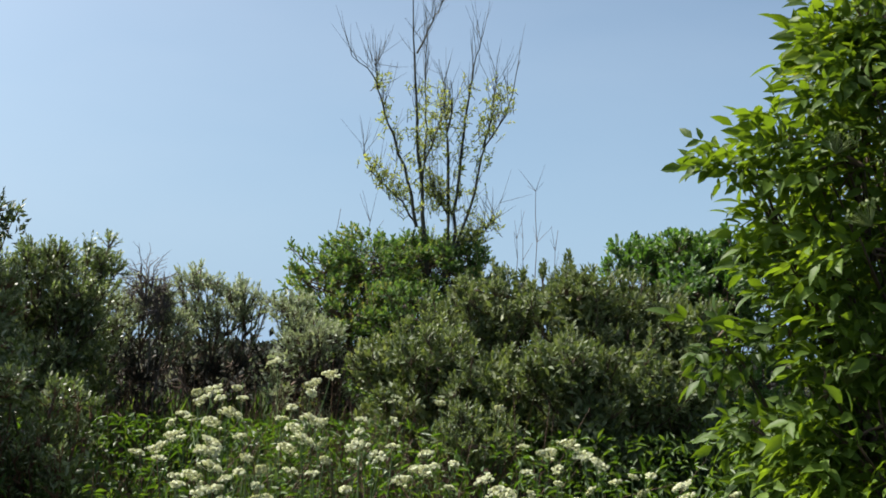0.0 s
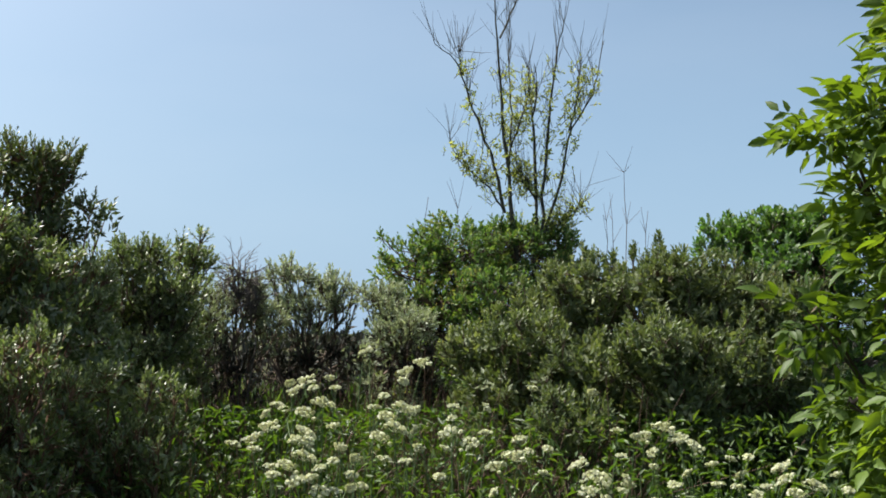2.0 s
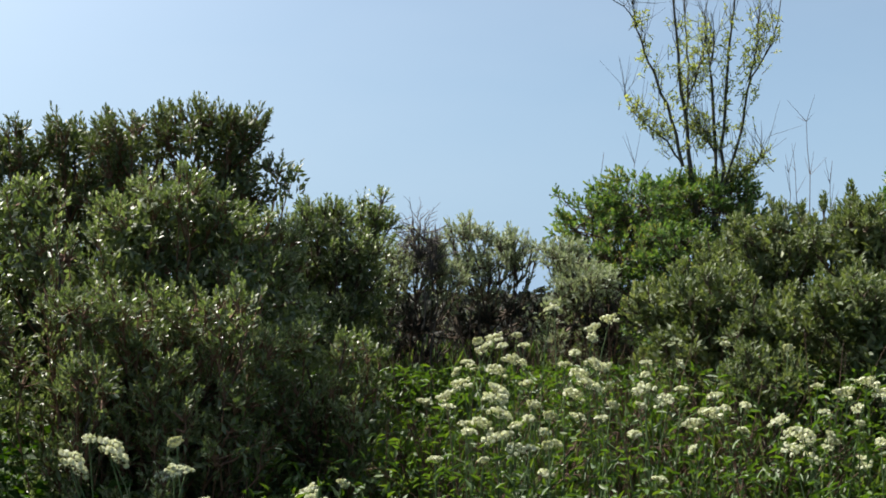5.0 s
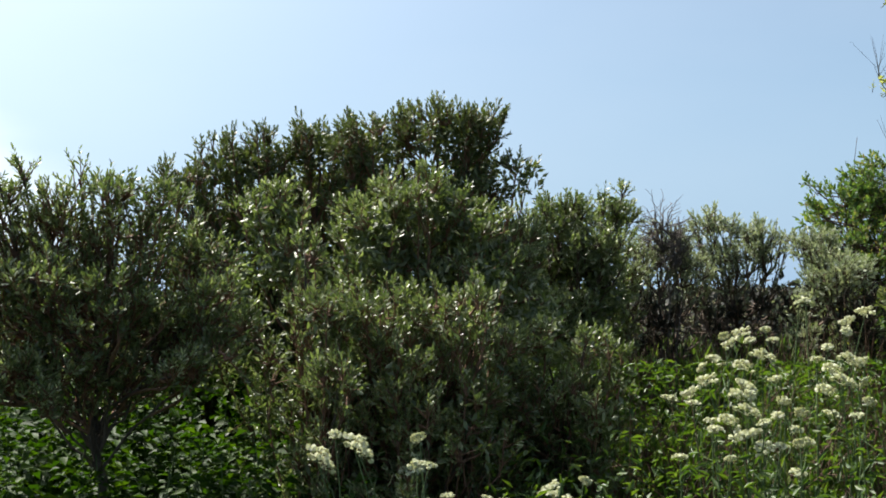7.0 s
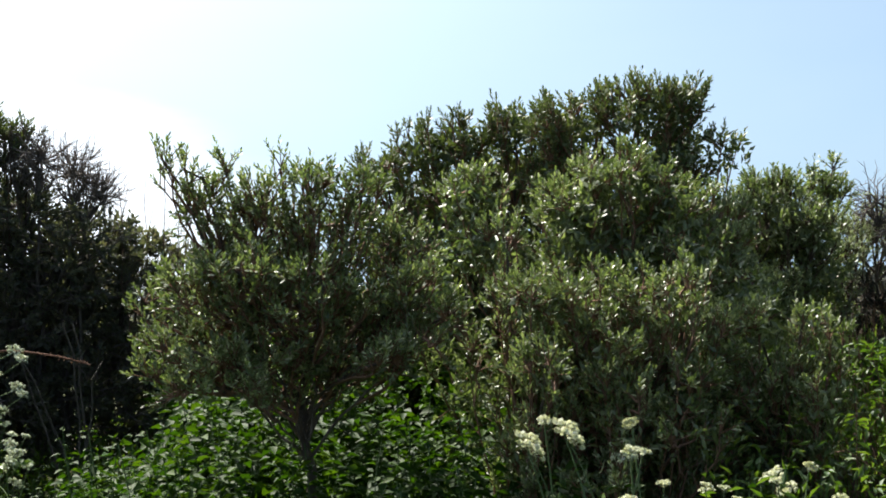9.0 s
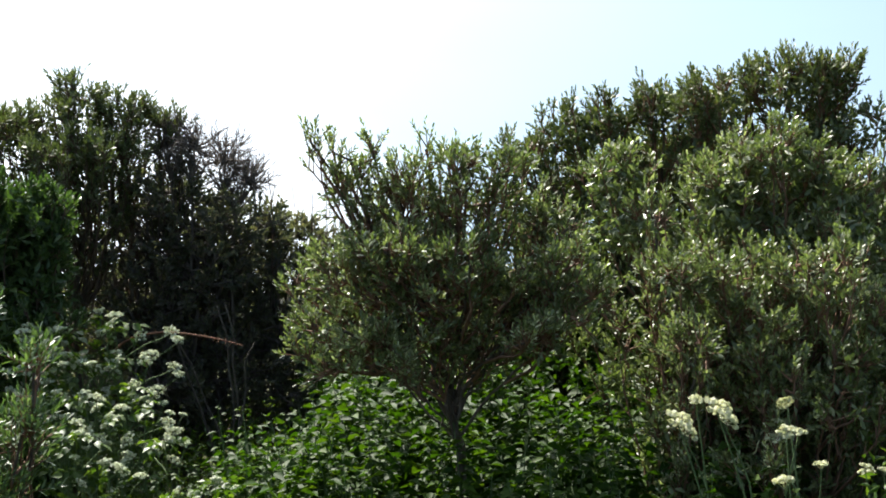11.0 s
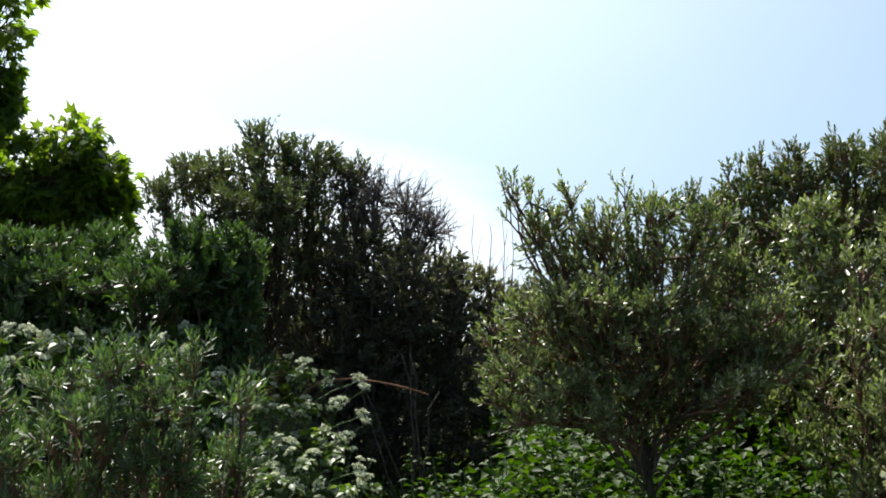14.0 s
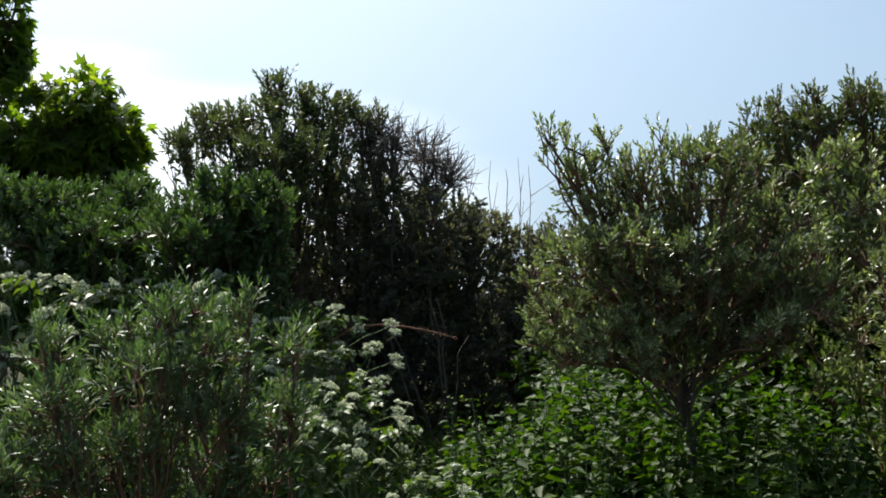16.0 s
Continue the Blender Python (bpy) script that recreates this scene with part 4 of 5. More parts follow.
# ---- ground ----
def build_ground():
    rr = np.concatenate([np.linspace(0.4, 16, 60), np.geomspace(17, 3500, 40)])
    nth = 120
    th = np.linspace(0, 2 * np.pi, nth, endpoint=False)
    X = -0.3 + rr[:, None] * np.cos(th)
    Y = rr[:, None] * np.sin(th)
    Zz = ground_z(X, Y)
    for i in range(len(rr)):
        if rr[i] < 40:
            for j in range(nth):
                Zz[i, j] += 0.05 * noise.noise(Vector((X[i, j] * 0.9, Y[i, j] * 0.9, 0)))
    v = np.concatenate([np.stack([X, Y, Zz], -1).reshape(-1, 3), [(-0.3, 0, 0)]])
    g = Geo()
    fc = []
    for i in range(len(rr) - 1):
        for j in range(nth):
            j2 = (j + 1) % nth
            fc.append((i * nth + j, (i + 1) * nth + j, (i + 1) * nth + j2, i * nth + j2))
    for j in range(nth):
        fc.append((len(v) - 1, j, (j + 1) % nth))
    quads = np.array(fc[:-nth])
    g.v, g.f, g.count = [v], [quads, np.array(fc[-nth:])], len(v)
    ob = new("ground", g.mesh("ground", M_SOIL, True))
    tagged(ob, "dark sandy dune soil rising to a low crest", "ground", kind="structure")


build_ground()

# ---- shrubs ----
THICKET = "sea buckthorn thicket"
buckthorn(GREY_A, "dense grey-green sea buckthorn bush on the dune crest", M_BUCK_GREY, group=THICKET, boughs=31, leaf=0.029, width=0.0098)
buckthorn(GREY_B, "broad grey-green sea buckthorn bush with dark shaded underside", M_BUCK_GREY, group=THICKET, fill=0.12, open_from=4, boughs=31, leaf=0.029, width=0.0098)
buckthorn(LOW_GREY, "low young sea buckthorn among the cow parsley", M_BUCK_GREY, group=THICKET, stem_r=0.008, skirt=False)
bush(FAR_ROUND, "round_shrub", "rounded green shrub with yellowish and brown leaves", "shrub", M_SHRUB, 130, leaf=0.034, width=0.015, shoot=0.07, per=9, broad=True, upward=0.5)
bush(FAR_GREEN, "green_shrub", "fresh green leafy shrub behind the buckthorn", "shrub", M_FARGREEN, 80, leaf=0.05, width=0.024, shoot=0.085, per=9, broad=True)
buckthorn(PALE_A, "sparse pale sea buckthorn with bare lower stems", M_BUCK_PALE, group=THICKET, stem_r=0.012, skirt=False, boughs=50, start=7, core=60, low=0.0, upright=0.4)
buckthorn(PALE_B, "pale half-bare sea buckthorn with dry twigs", M_BUCK_PALE, group=THICKET, stem_r=0.012, skirt=False, boughs=50, start=7, core=60, low=0.0, upright=0.4)
buckthorn(PALE_C, "small pale yellowish sea buckthorn bush", M_BUCK_PALE, group=THICKET, stem_r=0.012, fill=0.15, boughs=60, core=250, upright=0.4)
buckthorn(BACK_LEFT, "sea buckthorn bush with olive leaves and brown twigs", M_BUCK, group=THICKET)
buckthorn(TALL, "tall dark sea buckthorn with an overhanging crown", M_BUCK_SHADED, M_REDTWIG, group=THICKET, stem_r=0.03, open_from=11)
buckthorn(MIDDLE, "sea buckthorn bush with glossy grey-green leaves", M_BUCK, M_REDTWIG, group=THICKET)
buckthorn(FRONT, "open sea buckthorn bush with reddish-brown stems", M_BUCK, M_REDTWIG, group=THICKET, core=150, boughs=44, fill=0.55, start=5, upright=0.45)
buckthorn(FRONT_LOW, "low sea buckthorn bush with dark lower branches", M_BUCK, M_REDTWIG, group=THICKET, core=300, fill=0.7)
buckthorn(SMALL_TREE, "small sea buckthorn tree with a single forked trunk", M_BUCK, M_REDTWIG, "sea_buckthorn_tree", "tree", fork=SMALL_TREE_FORK, stem_r=0.02, boughs=50, core=0, skirt=False, start=4, upright=0.42, per=10)
buckthorn(LEFT_TALL, "tall backlit sea buckthorn with visible branches", M_BUCK_SHADED, group=THICKET, skirt=False, core=450, start=5, boughs=84, stem_r=0.022, upright=0.45, leaf=0.025)
bush(LEFT_DEAD, "half_dead_bush", "half-dead brown bush with bare twigs and a dark inside", "bush", M_DEAD_VEILED, 115, twigs_out=0.4, upward=0.3, fill=0.65, inner=0.5, shape="lance", per=8, leaf=0.034, width=0.014, twig_mat=M_DEADTWIG, stem_r=0.01)
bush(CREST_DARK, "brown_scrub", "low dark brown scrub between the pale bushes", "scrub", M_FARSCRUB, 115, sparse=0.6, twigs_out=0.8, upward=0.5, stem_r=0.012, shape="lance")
bare_crown(DEAD_TWIGS, "bare_bush", "leafless grey-brown bush with fine forked twigs", "bush", M_DEADTWIG, 40)
bare_crown(PALE_TWIGS, "bare_bush", "small leafless grey bush on the dune crest", "bush", M_DEADTWIG, 26, 0.007)
buckthorn(LEFT_GREEN, "fresh green sea buckthorn bush behind the hogweed", M_BUCK_DEEP_SHADED, group=THICKET, leaf=0.031, width=0.0092)
buckthorn(NEAR, "low spreading sea buckthorn with long narrow silvery leaves", M_BUCK_FRESH, M_REDTWIG, group=THICKET, stem_r=0.009, leaf=0.034, width=0.0062, length=0.075, per=12, core=0, boughs=50, start=6, upright=0.3, steep=0.35, skirt=False)


# ---- shrubs with large single leaves ----
def compound_leaf(k, leafage=M_ELDER_OB, wide=0.45):
    """A compound leaf: a stalk with five pointed leaflets."""
    r = np.random.default_rng(50 + k)
    g = Geo()
    stalk = np.array([(0, 0, 0), (0.045, 0, 0.004), (0.09, 0, 0.0), (0.125, 0, -0.012)])
    g.tube(stalk, [0.0018, 0.0016, 0.0013, 0.001], 4)
    base = np.array([(0.05, 0, 0.004), (0.05, 0, 0.004), (0.095, 0, 0), (0.095, 0, 0), (0.125, 0, -0.012)])
    d = unit(np.array([(0.5, 0.85, 0), (0.5, -0.85, 0), (0.65, 0.75, -0.05), (0.65, -0.75, -0.05), (1, 0, -0.15)]) + r.normal(0, 0.18, (5, 3)))
    up = unit(np.array([(0, 0, 1.0)] * 5) + r.normal(0, 0.35, (5, 3)))
    L = np.array([0.05, 0.05, 0.058, 0.058, 0.066]) * r.uniform(0.75, 1.15, 5)
    for q in range(5):
        g.toothed(base[q], d[q], up[q], L[q], L[q] * wide, teeth=3 if wide > 0.6 else 5)
    return g.mesh("leaf", leafage, True)


def palmate_leaf(k):
    """A sycamore leaf: five lobes round the stalk's end, the tips drooping."""
    r = np.random.default_rng(70 + k)
    g = Geo()
    g.tube(np.array([(0, 0, 0), (0.03, 0, 0.006), (0.06, 0, 0.0)]), [0.0016, 0.0014, 0.0012], 4)
    ang = np.radians([-150, -105, -82, -50, -28, 0, 28, 50, 82, 105, 150])
    rad = np.array([0.025, 0.05, 0.032, 0.066, 0.036, 0.075, 0.036, 0.066, 0.032, 0.05, 0.025]) * r.uniform(0.9, 1.1, 11)
    rim = np.stack([0.06 + rad * np.cos(ang), rad * np.sin(ang), -rad * rad * 4.0 + r.normal(0, 0.003, 11)], 1)
    v = np.concatenate([[(0.06, 0, 0)], rim])[None]
    g.add(v, [(0, i, i + 1) for i in range(1, 11)])
    return g.mesh("leaf", M_SYC)


def leafy_tree(spec, name, label, category, leaf_meshes, single, count, stem_r, down=0.2, scale=1.0):
    """A shrub or tree whose large leaves are pieces of their own on the lobes listed first."""
    lobes, feet = spec
    foot = feet[0]
    top = thing(name, label, category, "", (foot[0], foot[1], float(ground_z(*foot))))
    off = np.array(top.location)
    twig, rest = Geo(), Geo()
    areas = np.array([q[3] * q[4] for q in lobes])
    share = areas ** 0.5 / (areas ** 0.5).sum()
    made = 0
    for (x, y, z, h, v), sh in zip(lobes, share):
        c, rad = np.array((x, y, z)), np.array((h, h, v))
        line = bend((foot[0] + rng.normal(0, 0.04), foot[1] + rng.normal(0, 0.04), off[2] - 0.05), c)
        g = Geo()
        g.tube(line - off, np.linspace(stem_r, stem_r * 0.22, len(line)) * rng.uniform(0.7, 1.0), 8)
        part("stem", g.mesh("stem", M_BARK, True), top)
        n = max(10, int(count * sh))
        m = max(3, n // 7)
        bd = sphere_dirs(m, -0.7)
        end = c + bd * rad * rng.uniform(0.7, 1.0, (m, 1))
        st = line[rng.integers(2 * len(line) // 3, len(line), m)]
        knee = (st + end) / 2 + rng.normal(0, 0.15, (m, 3)) * rad + (0, 0, 0.02)
        twig.sticks(st - off, knee - off, 0.005, 0.004)
        twig.sticks(knee - off, end - off, 0.004, 0.0022)
        which = rng.integers(0, m, n)
        u = rng.uniform(0.15, 1.0, (n, 1))
        p = knee[which] * (1 - u) + end[which] * u
        way = unit(end - knee)[which]
        d = unit(way * 0.6 + rng.normal(0, 0.7, (n, 3)) + bd[which] * 0.5)
        out = unit(d * (1, 1, 0.6) + rng.normal(0, 0.15, d.shape) - UP * down)
        s = unit(np.cross(out, UP + rng.normal(0, 0.7, d.shape)))
        nrm = np.cross(s, out) * 1.0
        nrm[nrm[:, 2] < 0] *= -1
        s = np.cross(nrm, out)
        for i in range(n):
            m = Matrix(((*out[i], 0), (*s[i], 0), (*nrm[i], 0), (0, 0, 0, 1))).transposed()
            m.translation = Vector(p[i] - off)
            m = m @ Matrix.Scale(float(rng.uniform(0.75, 1.15)) * scale, 4)
            me = leaf_meshes[int(rng.integers(len(leaf_meshes)))]
            if made < single:
                ob = part("leaf", me, top)
                ob.matrix_basis = m
                made += 1
            else:
                co = np.array([m @ w.co for w in me.vertices])
                b = rest.count
                rest.v.append(co)
                rest.count += len(co)
                for pl in me.polygons:
                    rest.f.append(np.array([[b + q for q in pl.vertices]]))
    part("twig", twig.mesh("twig", M_TWIG), top, kind="stuff")
    if rest.count:
        part("foliage", rest.mesh("foliage", leaf_meshes[0].materials[0]), top, kind="stuff")
    return top, off


elder_leaves = [compound_leaf(k) for k in range(4)]
elder, elder_off = leafy_tree(ELDER, "elder_shrub", "elder shrub with fresh green compound leaves and green flower buds", "shrub", elder_leaves, 300, 2600, 0.012, 0.12, 0.82)


def bud_head(k):
    """A flat green elder flower head still in bud."""
    r = np.random.default_rng(90 + k)
    g = Geo()
    n = 46
    a, q = r.uniform(0, 6.28, n), np.sqrt(r.uniform(0, 1, n)) * 0.04
    p = np.stack([q * np.cos(a), q * np.sin(a), 0.045 - q * q * 3 + r.normal(0, 0.003, n)], 1)
    g.sticks(np.zeros((n, 3)) + (0, 0, 0.004), p, 0.0008, 0.0006)
    g.ovals(p, unit(r.normal(0, 1, (n, 3)) + (0, 0, 0.6)), unit(r.normal(0, 1, (n, 3))), np.full(n, 0.009), np.full(n, 0.008))
    return g.mesh("flower_bud", M_BUD)


bud_meshes = [bud_head(k) for k in range(2)]
for i in range(16):
    x, y, z, h, v = ELDER[0][i % len(ELDER[0])]
    d = sphere_dirs(1, -0.1)[0]
    ob = part("flower_bud", bud_meshes[i % 2], elder, "greenish flower bud cluster")
    ob.location = Vector(np.array((x, y, z)) + d * (h, h, v) * 1.02 - elder_off)
    ob.rotation_euler = (float(d[1]) * -0.6, float(d[0]) * 0.6, i * 1.3)

syc_leaves = [palmate_leaf(k) for k in range(4)]
leafy_tree(SYCAMORE, "sycamore_tree", "young sycamore tree with backlit lobed leaves", "tree", syc_leaves, 300, 4200, 0.04, 0.4, 0.8)


# ---- thin young tree ----
def thin_tree():
    """A slender, half-bare tree: a few steep limbs from a low fork, tufts of yellow-green leaves."""
    x0, y0 = THIN_TREE_FOOT
    z0 = float(ground_z(x0, y0))
    top = thing("young_willow", "slender half-bare young willow with yellow-green leaf tufts", "tree", "", (x0, y0, z0))
    right = np.array((0.925, 0.377, 0.0))
    back = np.array((-0.377, 0.925, 0.0))
    limbs = THIN_LIMBS_EAST + THIN_LIMBS_WEST
    twig, leaves = Geo(), Geo()
    for k, lm in enumerate(limbs):
        dep = rng.normal(0, 0.12)
        pts = np.array([right * u + back * dep * (i / len(lm)) + UP * (w - z0) for i, (u, w) in enumerate(lm)])
        main = k in (0, len(THIN_LIMBS_EAST))
        if main:
            pts = np.concatenate([[(pts[0][0] * 0.3, pts[0][1] * 0.3, -0.05)], pts])
        t = np.linspace(0, 1, len(pts))
        fine = np.linspace(0, 1, 18)
        line = np.stack([np.interp(fine, t, pts[:, a]) for a in range(3)], 1)
        line[1:-1] = (line[:-2] + 2 * line[1:-1] + line[2:]) / 4
        line[1:-1] += rng.normal(0, 0.004, (16, 3))
        r0 = 0.018 if main else 0.012 if len(lm) > 5 else 0.0075
        g = Geo()
        g.tube(line, np.linspace(r0, 0.0025, 18), 6)
        part("limb", g.mesh("limb", M_THINBARK, True), top)
        n = 16
        q = line[rng.integers(4, 18, n)]
        d = unit(rng.normal(0, 0.3, (n, 3)) + (0, 0, 0.9))
        e = q + d * rng.uniform(0.05, 0.2, (n, 1))
        twig.sticks(q, e, 0.002, 0.0012)
        twig.sticks(e, e + unit(d * (0.7, 0.7, 1.2) + rng.normal(0, 0.15, d.shape)) * rng.uniform(0.04, 0.14, (n, 1)), 0.0014, 0.0007)
        d2 = unit(d + rng.normal(0, 0.22, d.shape))
        twig.sticks(e * 0.5 + q * 0.5, e * 0.5 + q * 0.5 + d2 * rng.uniform(0.08, 0.25, (n, 1)), 0.0016, 0.0007)
        m = 85
        q = line[rng.integers(3, 16, m)]
        q = q[(q[:, 2] + z0 > 1.6) & (q[:, 2] + z0 < 3.2)]
        q = q[rng.random(len(q)) < np.clip(1.5 - (q[:, 2] + z0 - 1.9) * 0.75, 0.25, 1)]
        sprays(leaves, twig, q + rng.normal(0, 0.035, q.shape), unit(rng.normal(0, 0.5, q.shape) + (0, 0, 0.6)), rng.uniform(0.03, 0.07, len(q)), 7, 0.026, 0.011, 0.9, "wide")
    part("twig", twig.mesh("twig", M_THINBARK), top, kind="stuff")
    part("foliage", leaves.mesh("foliage", M_THIN), top, kind="stuff")


thin_tree()


def sapling(x, y, z_top, label, n=10):
    """A bare upright sapling with a few thin side twigs."""
    z0 = float(ground_z(x, y))
    top = thing("bare_sapling", label, "sapling", "", (x, y, z0))
    line = bend((0, 0, -0.05), (rng.normal(0.05, 0.05), rng.normal(0, 0.05), z_top - z0), 10, 0.006)
    g = Geo()
    g.tube(line, np.linspace(0.0055, 0.0016, 10), 5)
    part("stem", g.mesh("stem", M_TWIG, True), top)
    q = line[rng.integers(4, 10, n)]
    d = unit(rng.normal(0, 0.35, (n, 3)) + (0, 0, 0.9))
    g = Geo()
    g.sticks(q, q + d * rng.uniform(0.05, 0.2, (n, 1)), 0.002, 0.0008)
    part("twig", g.mesh("twig", M_TWIG), top, kind="stuff")


for x, y, z in SAPLINGS:
    sapling(x, y, z, "bare grey sapling rising above the thicket")


# ---- flowering herbs ----
def umbel_mesh(k, radius=0.04, flat=3.2, petals=None):
    """A flower head: rays from one point, each with a small cushion of florets."""
    r = np.random.default_rng(20 + k)
    g, w, f = Geo(), 13, 8
    a = np.arange(w) * 2.39996
    q = np.sqrt((np.arange(w) + 0.5) / w) * radius
    p = np.stack([q * np.cos(a), q * np.sin(a), 0.024 - q * q * flat * 4], 1) + r.normal(0, 0.002, (w, 3))
    g.sticks(np.zeros((w, 3)), p, 0.0005, 0.0005)
    c = np.repeat(p, f, 0)
    o = unit(r.normal(0, 1, (w * f, 3)) + (0, 0, 0.9))
    base = c + o * (0.0085, 0.0085, 0.006) * r.uniform(0.5, 1, (w * f, 1))
    d = unit(np.cross(o, r.normal(0, 1, o.shape)))
    g.blunts(base - d * 0.004, d, o, np.full(w * f, 0.0105), np.full(w * f, 0.0105), 0.05, 0.0)
    return g.mesh("umbel", petals or M_FLOWER)


flat_umbels = [umbel_mesh(10 + k, radius, 2.6, M_HOG_FLOWER) for k, radius in enumerate((0.026, 0.032, 0.022, 0.036))]
umbels = [umbel_mesh(k, radius) for k, radius in enumerate((0.022, 0.028, 0.02, 0.032))]


def feather_leaf(k):
    """A divided leaf: side leaflets along a drooping stalk."""
    r = np.random.default_rng(40 + k)
    g = Geo()
    u = np.linspace(0, 1, 8)
    st = np.stack([u * 0.22, 0 * u, 0.05 * u - 0.11 * u * u], 1)
    g.tube(st, np.linspace(0.002, 0.0008, 8), 4)
    for side in (-1, 1):
        p = st[2:]
        n = len(p)
        d = unit(np.stack([np.full(n, 0.55), np.full(n, side * 0.8), np.full(n, -0.1)], 1) + r.normal(0, 0.1, (n, 3)))
        L = np.linspace(0.075, 0.03, n)
        for sub in (0.0, 0.35, 0.65):
            g.blunts(p + d * L[:, None] * sub, unit(d + r.normal(0, 0.35, (n, 3)) * (sub > 0)), np.tile(UP, (n, 1)), L * (0.75 - 0.4 * sub), L * 0.3, 0.1, 0.2)
    return g.mesh("leaf", M_HERB)


feathers = [feather_leaf(k) for k in range(3)]
broad_leaves = [compound_leaf(10 + k, M_HERB, 0.72) for k in range(3)]


def herb_proto(k, heads, lean, broad=False):
    """A one-metre flowering stalk with side stems, flower heads and leaves, built at the origin."""
    r = np.random.default_rng(100 + k)
    name, label, cat = ("hogweed", "leafy hogweed with flat white flower heads", "hogweed") if broad else ("cow_parsley", "cow parsley in flower with white umbels", "cow parsley")
    top = thing(name, label, cat, "white flowering herbs")
    u = np.linspace(0, 1, 9)
    sx, sy = r.normal(0, lean, 2)
    line = np.stack([sx * u ** 2, sy * u ** 2, u * 0.96], 1)
    g = Geo()
    g.tube(line, np.linspace(0.0045, 0.0018, 9), 6)
    part("stalk", g.mesh("stalk", M_STEM, True), top)
    tips, holders = [line[-1]], [top]
    for j in range(heads - 1):
        i = int(r.integers(4, 8))
        a = r.uniform(0, 6.28)
        reach = r.uniform(0.06, 0.2)
        e = line[i] + (reach * math.cos(a), reach * math.sin(a), (0.97 - line[i][2]) * r.uniform(0.45, 0.95))
        g = Geo()
        g.tube(bend(line[i], e, 6, 0.01), np.linspace(0.003, 0.0014, 6), 5)
        holders.append(part("side_stem", g.mesh("side_stem", M_STEM, True), top))
        tips.append(e)
    for j, e in enumerate(tips):
        ob = part("umbel", (flat_umbels if broad else umbels)[int(r.integers(4))], holders[j], "white flower head")
        s = r.uniform(0.75, 1.2) * (0.85 if broad else 1.0)
        ob.matrix_basis = Matrix.Translation(Vector(e)) @ Euler((r.normal(0, 0.35), r.normal(0, 0.35), r.uniform(0, 6))).to_matrix().to_4x4() @ Matrix.Scale(s, 4)
    for j in range(36 if broad else 7):
        i = int(r.integers(3 if broad else 2, 9 if broad else 5))
        ob = part("leaf", (broad_leaves if broad else feathers)[j % 3], top)
        s = r.uniform(0.7, 1.1) * (0.62 if broad else 0.8)
        ob.matrix_basis = Matrix.Translation(Vector(line[i])) @ Euler((r.normal(0, 0.4), r.normal(0.1, 0.45) if broad else -0.2, r.uniform(0, 6.28))).to_matrix().to_4x4() @ Matrix.Scale(s, 4)
    return top


def plant_out(protos, spots, jitter=0.0):
    """A copy of one of the protos at each (x, y, top)."""
    for i, (x, y, z) in enumerate(spots):
        g = float(ground_z(x, y))
        h = max(0.35, z - g)
        m = Matrix.Translation((x, y, g - 0.02)) @ Matrix.Rotation(rng.uniform(0, 6.28), 4, "Z") @ Matrix.Scale(h, 4)
        copy_thing(protos[i % len(protos)], m)


def park(protos, spots):
    """The protos themselves take the last places."""
    for ob, (x, y, z) in zip(protos, spots):
        g = float(ground_z(x, y))
        ob.matrix_basis = Matrix.Translation((x, y, g - 0.02)) @ Matrix.Scale(max(0.35, z - g), 4)


parsley = [herb_proto(k, hd, 0.07) for k, hd in enumerate((1, 2, 1, 2, 1))]
plant_out(parsley, PARSLEY_WEST + PARSLEY_BETWEEN + PARSLEY_EAST + PARSLEY_MID[5:])
park(parsley, PARSLEY_MID[:5])
hogs = [herb_proto(20 + k, hd, 0.04, True) for k, hd in enumerate((6, 7, 5))]
plant_out(hogs, HOGWEED[3:])
park(hogs, HOGWEED[:3])


# ---- nettle bed ----
def nettle_proto(k):
    """A nettle stalk with crossed pairs of broad toothed leaves, smaller towards the tip."""
    r = np.random.default_rng(200 + k)
    top = thing("nettle", "stinging nettle with bright green leaves", "nettle", "nettle bed")
    u = np.linspace(0, 1, 7)
    line = np.stack([r.normal(0, 0.06) * u ** 2, r.normal(0, 0.06) * u ** 2, u], 1)
    g = Geo()
    g.tube(line, np.linspace(0.0045, 0.0018, 7), 5)
    part("stalk", g.mesh("stalk", M_STEM, True), top)
    g = Geo()
    n = 26
    for j in range(n):
        w = 0.34 + 0.66 * j / (n - 1)
        p = np.array([np.interp(w, u, line[:, a]) for a in range(3)])
        a = (j % 2) * 1.57 + r.normal(0, 0.25)
        L = (0.062 - 0.036 * max(0, (w - 0.6) / 0.4) ** 1.5) * r.uniform(0.75, 1.2)
        for q in (0, math.pi):
            d = unit(np.array([(math.cos(a + q), math.sin(a + q), 0.2 - 0.3 * (1 - w) + r.normal(0, 0.25))]))
            g.ovals((p + d[0] * 0.014)[None], d, UP[None] + r.normal(0, 0.3, (1, 3)), np.array([L]), np.array([L * 0.6]), 0.16, 0.34)
    part("foliage", g.mesh("foliage", M_NETTLE), top)
    return top


nettles = [nettle_proto(k) for k in range(6)]


def polar(yaw, r):
    a = radians(yaw)
    return -0.3 - r * math.sin(a), r * math.cos(a)


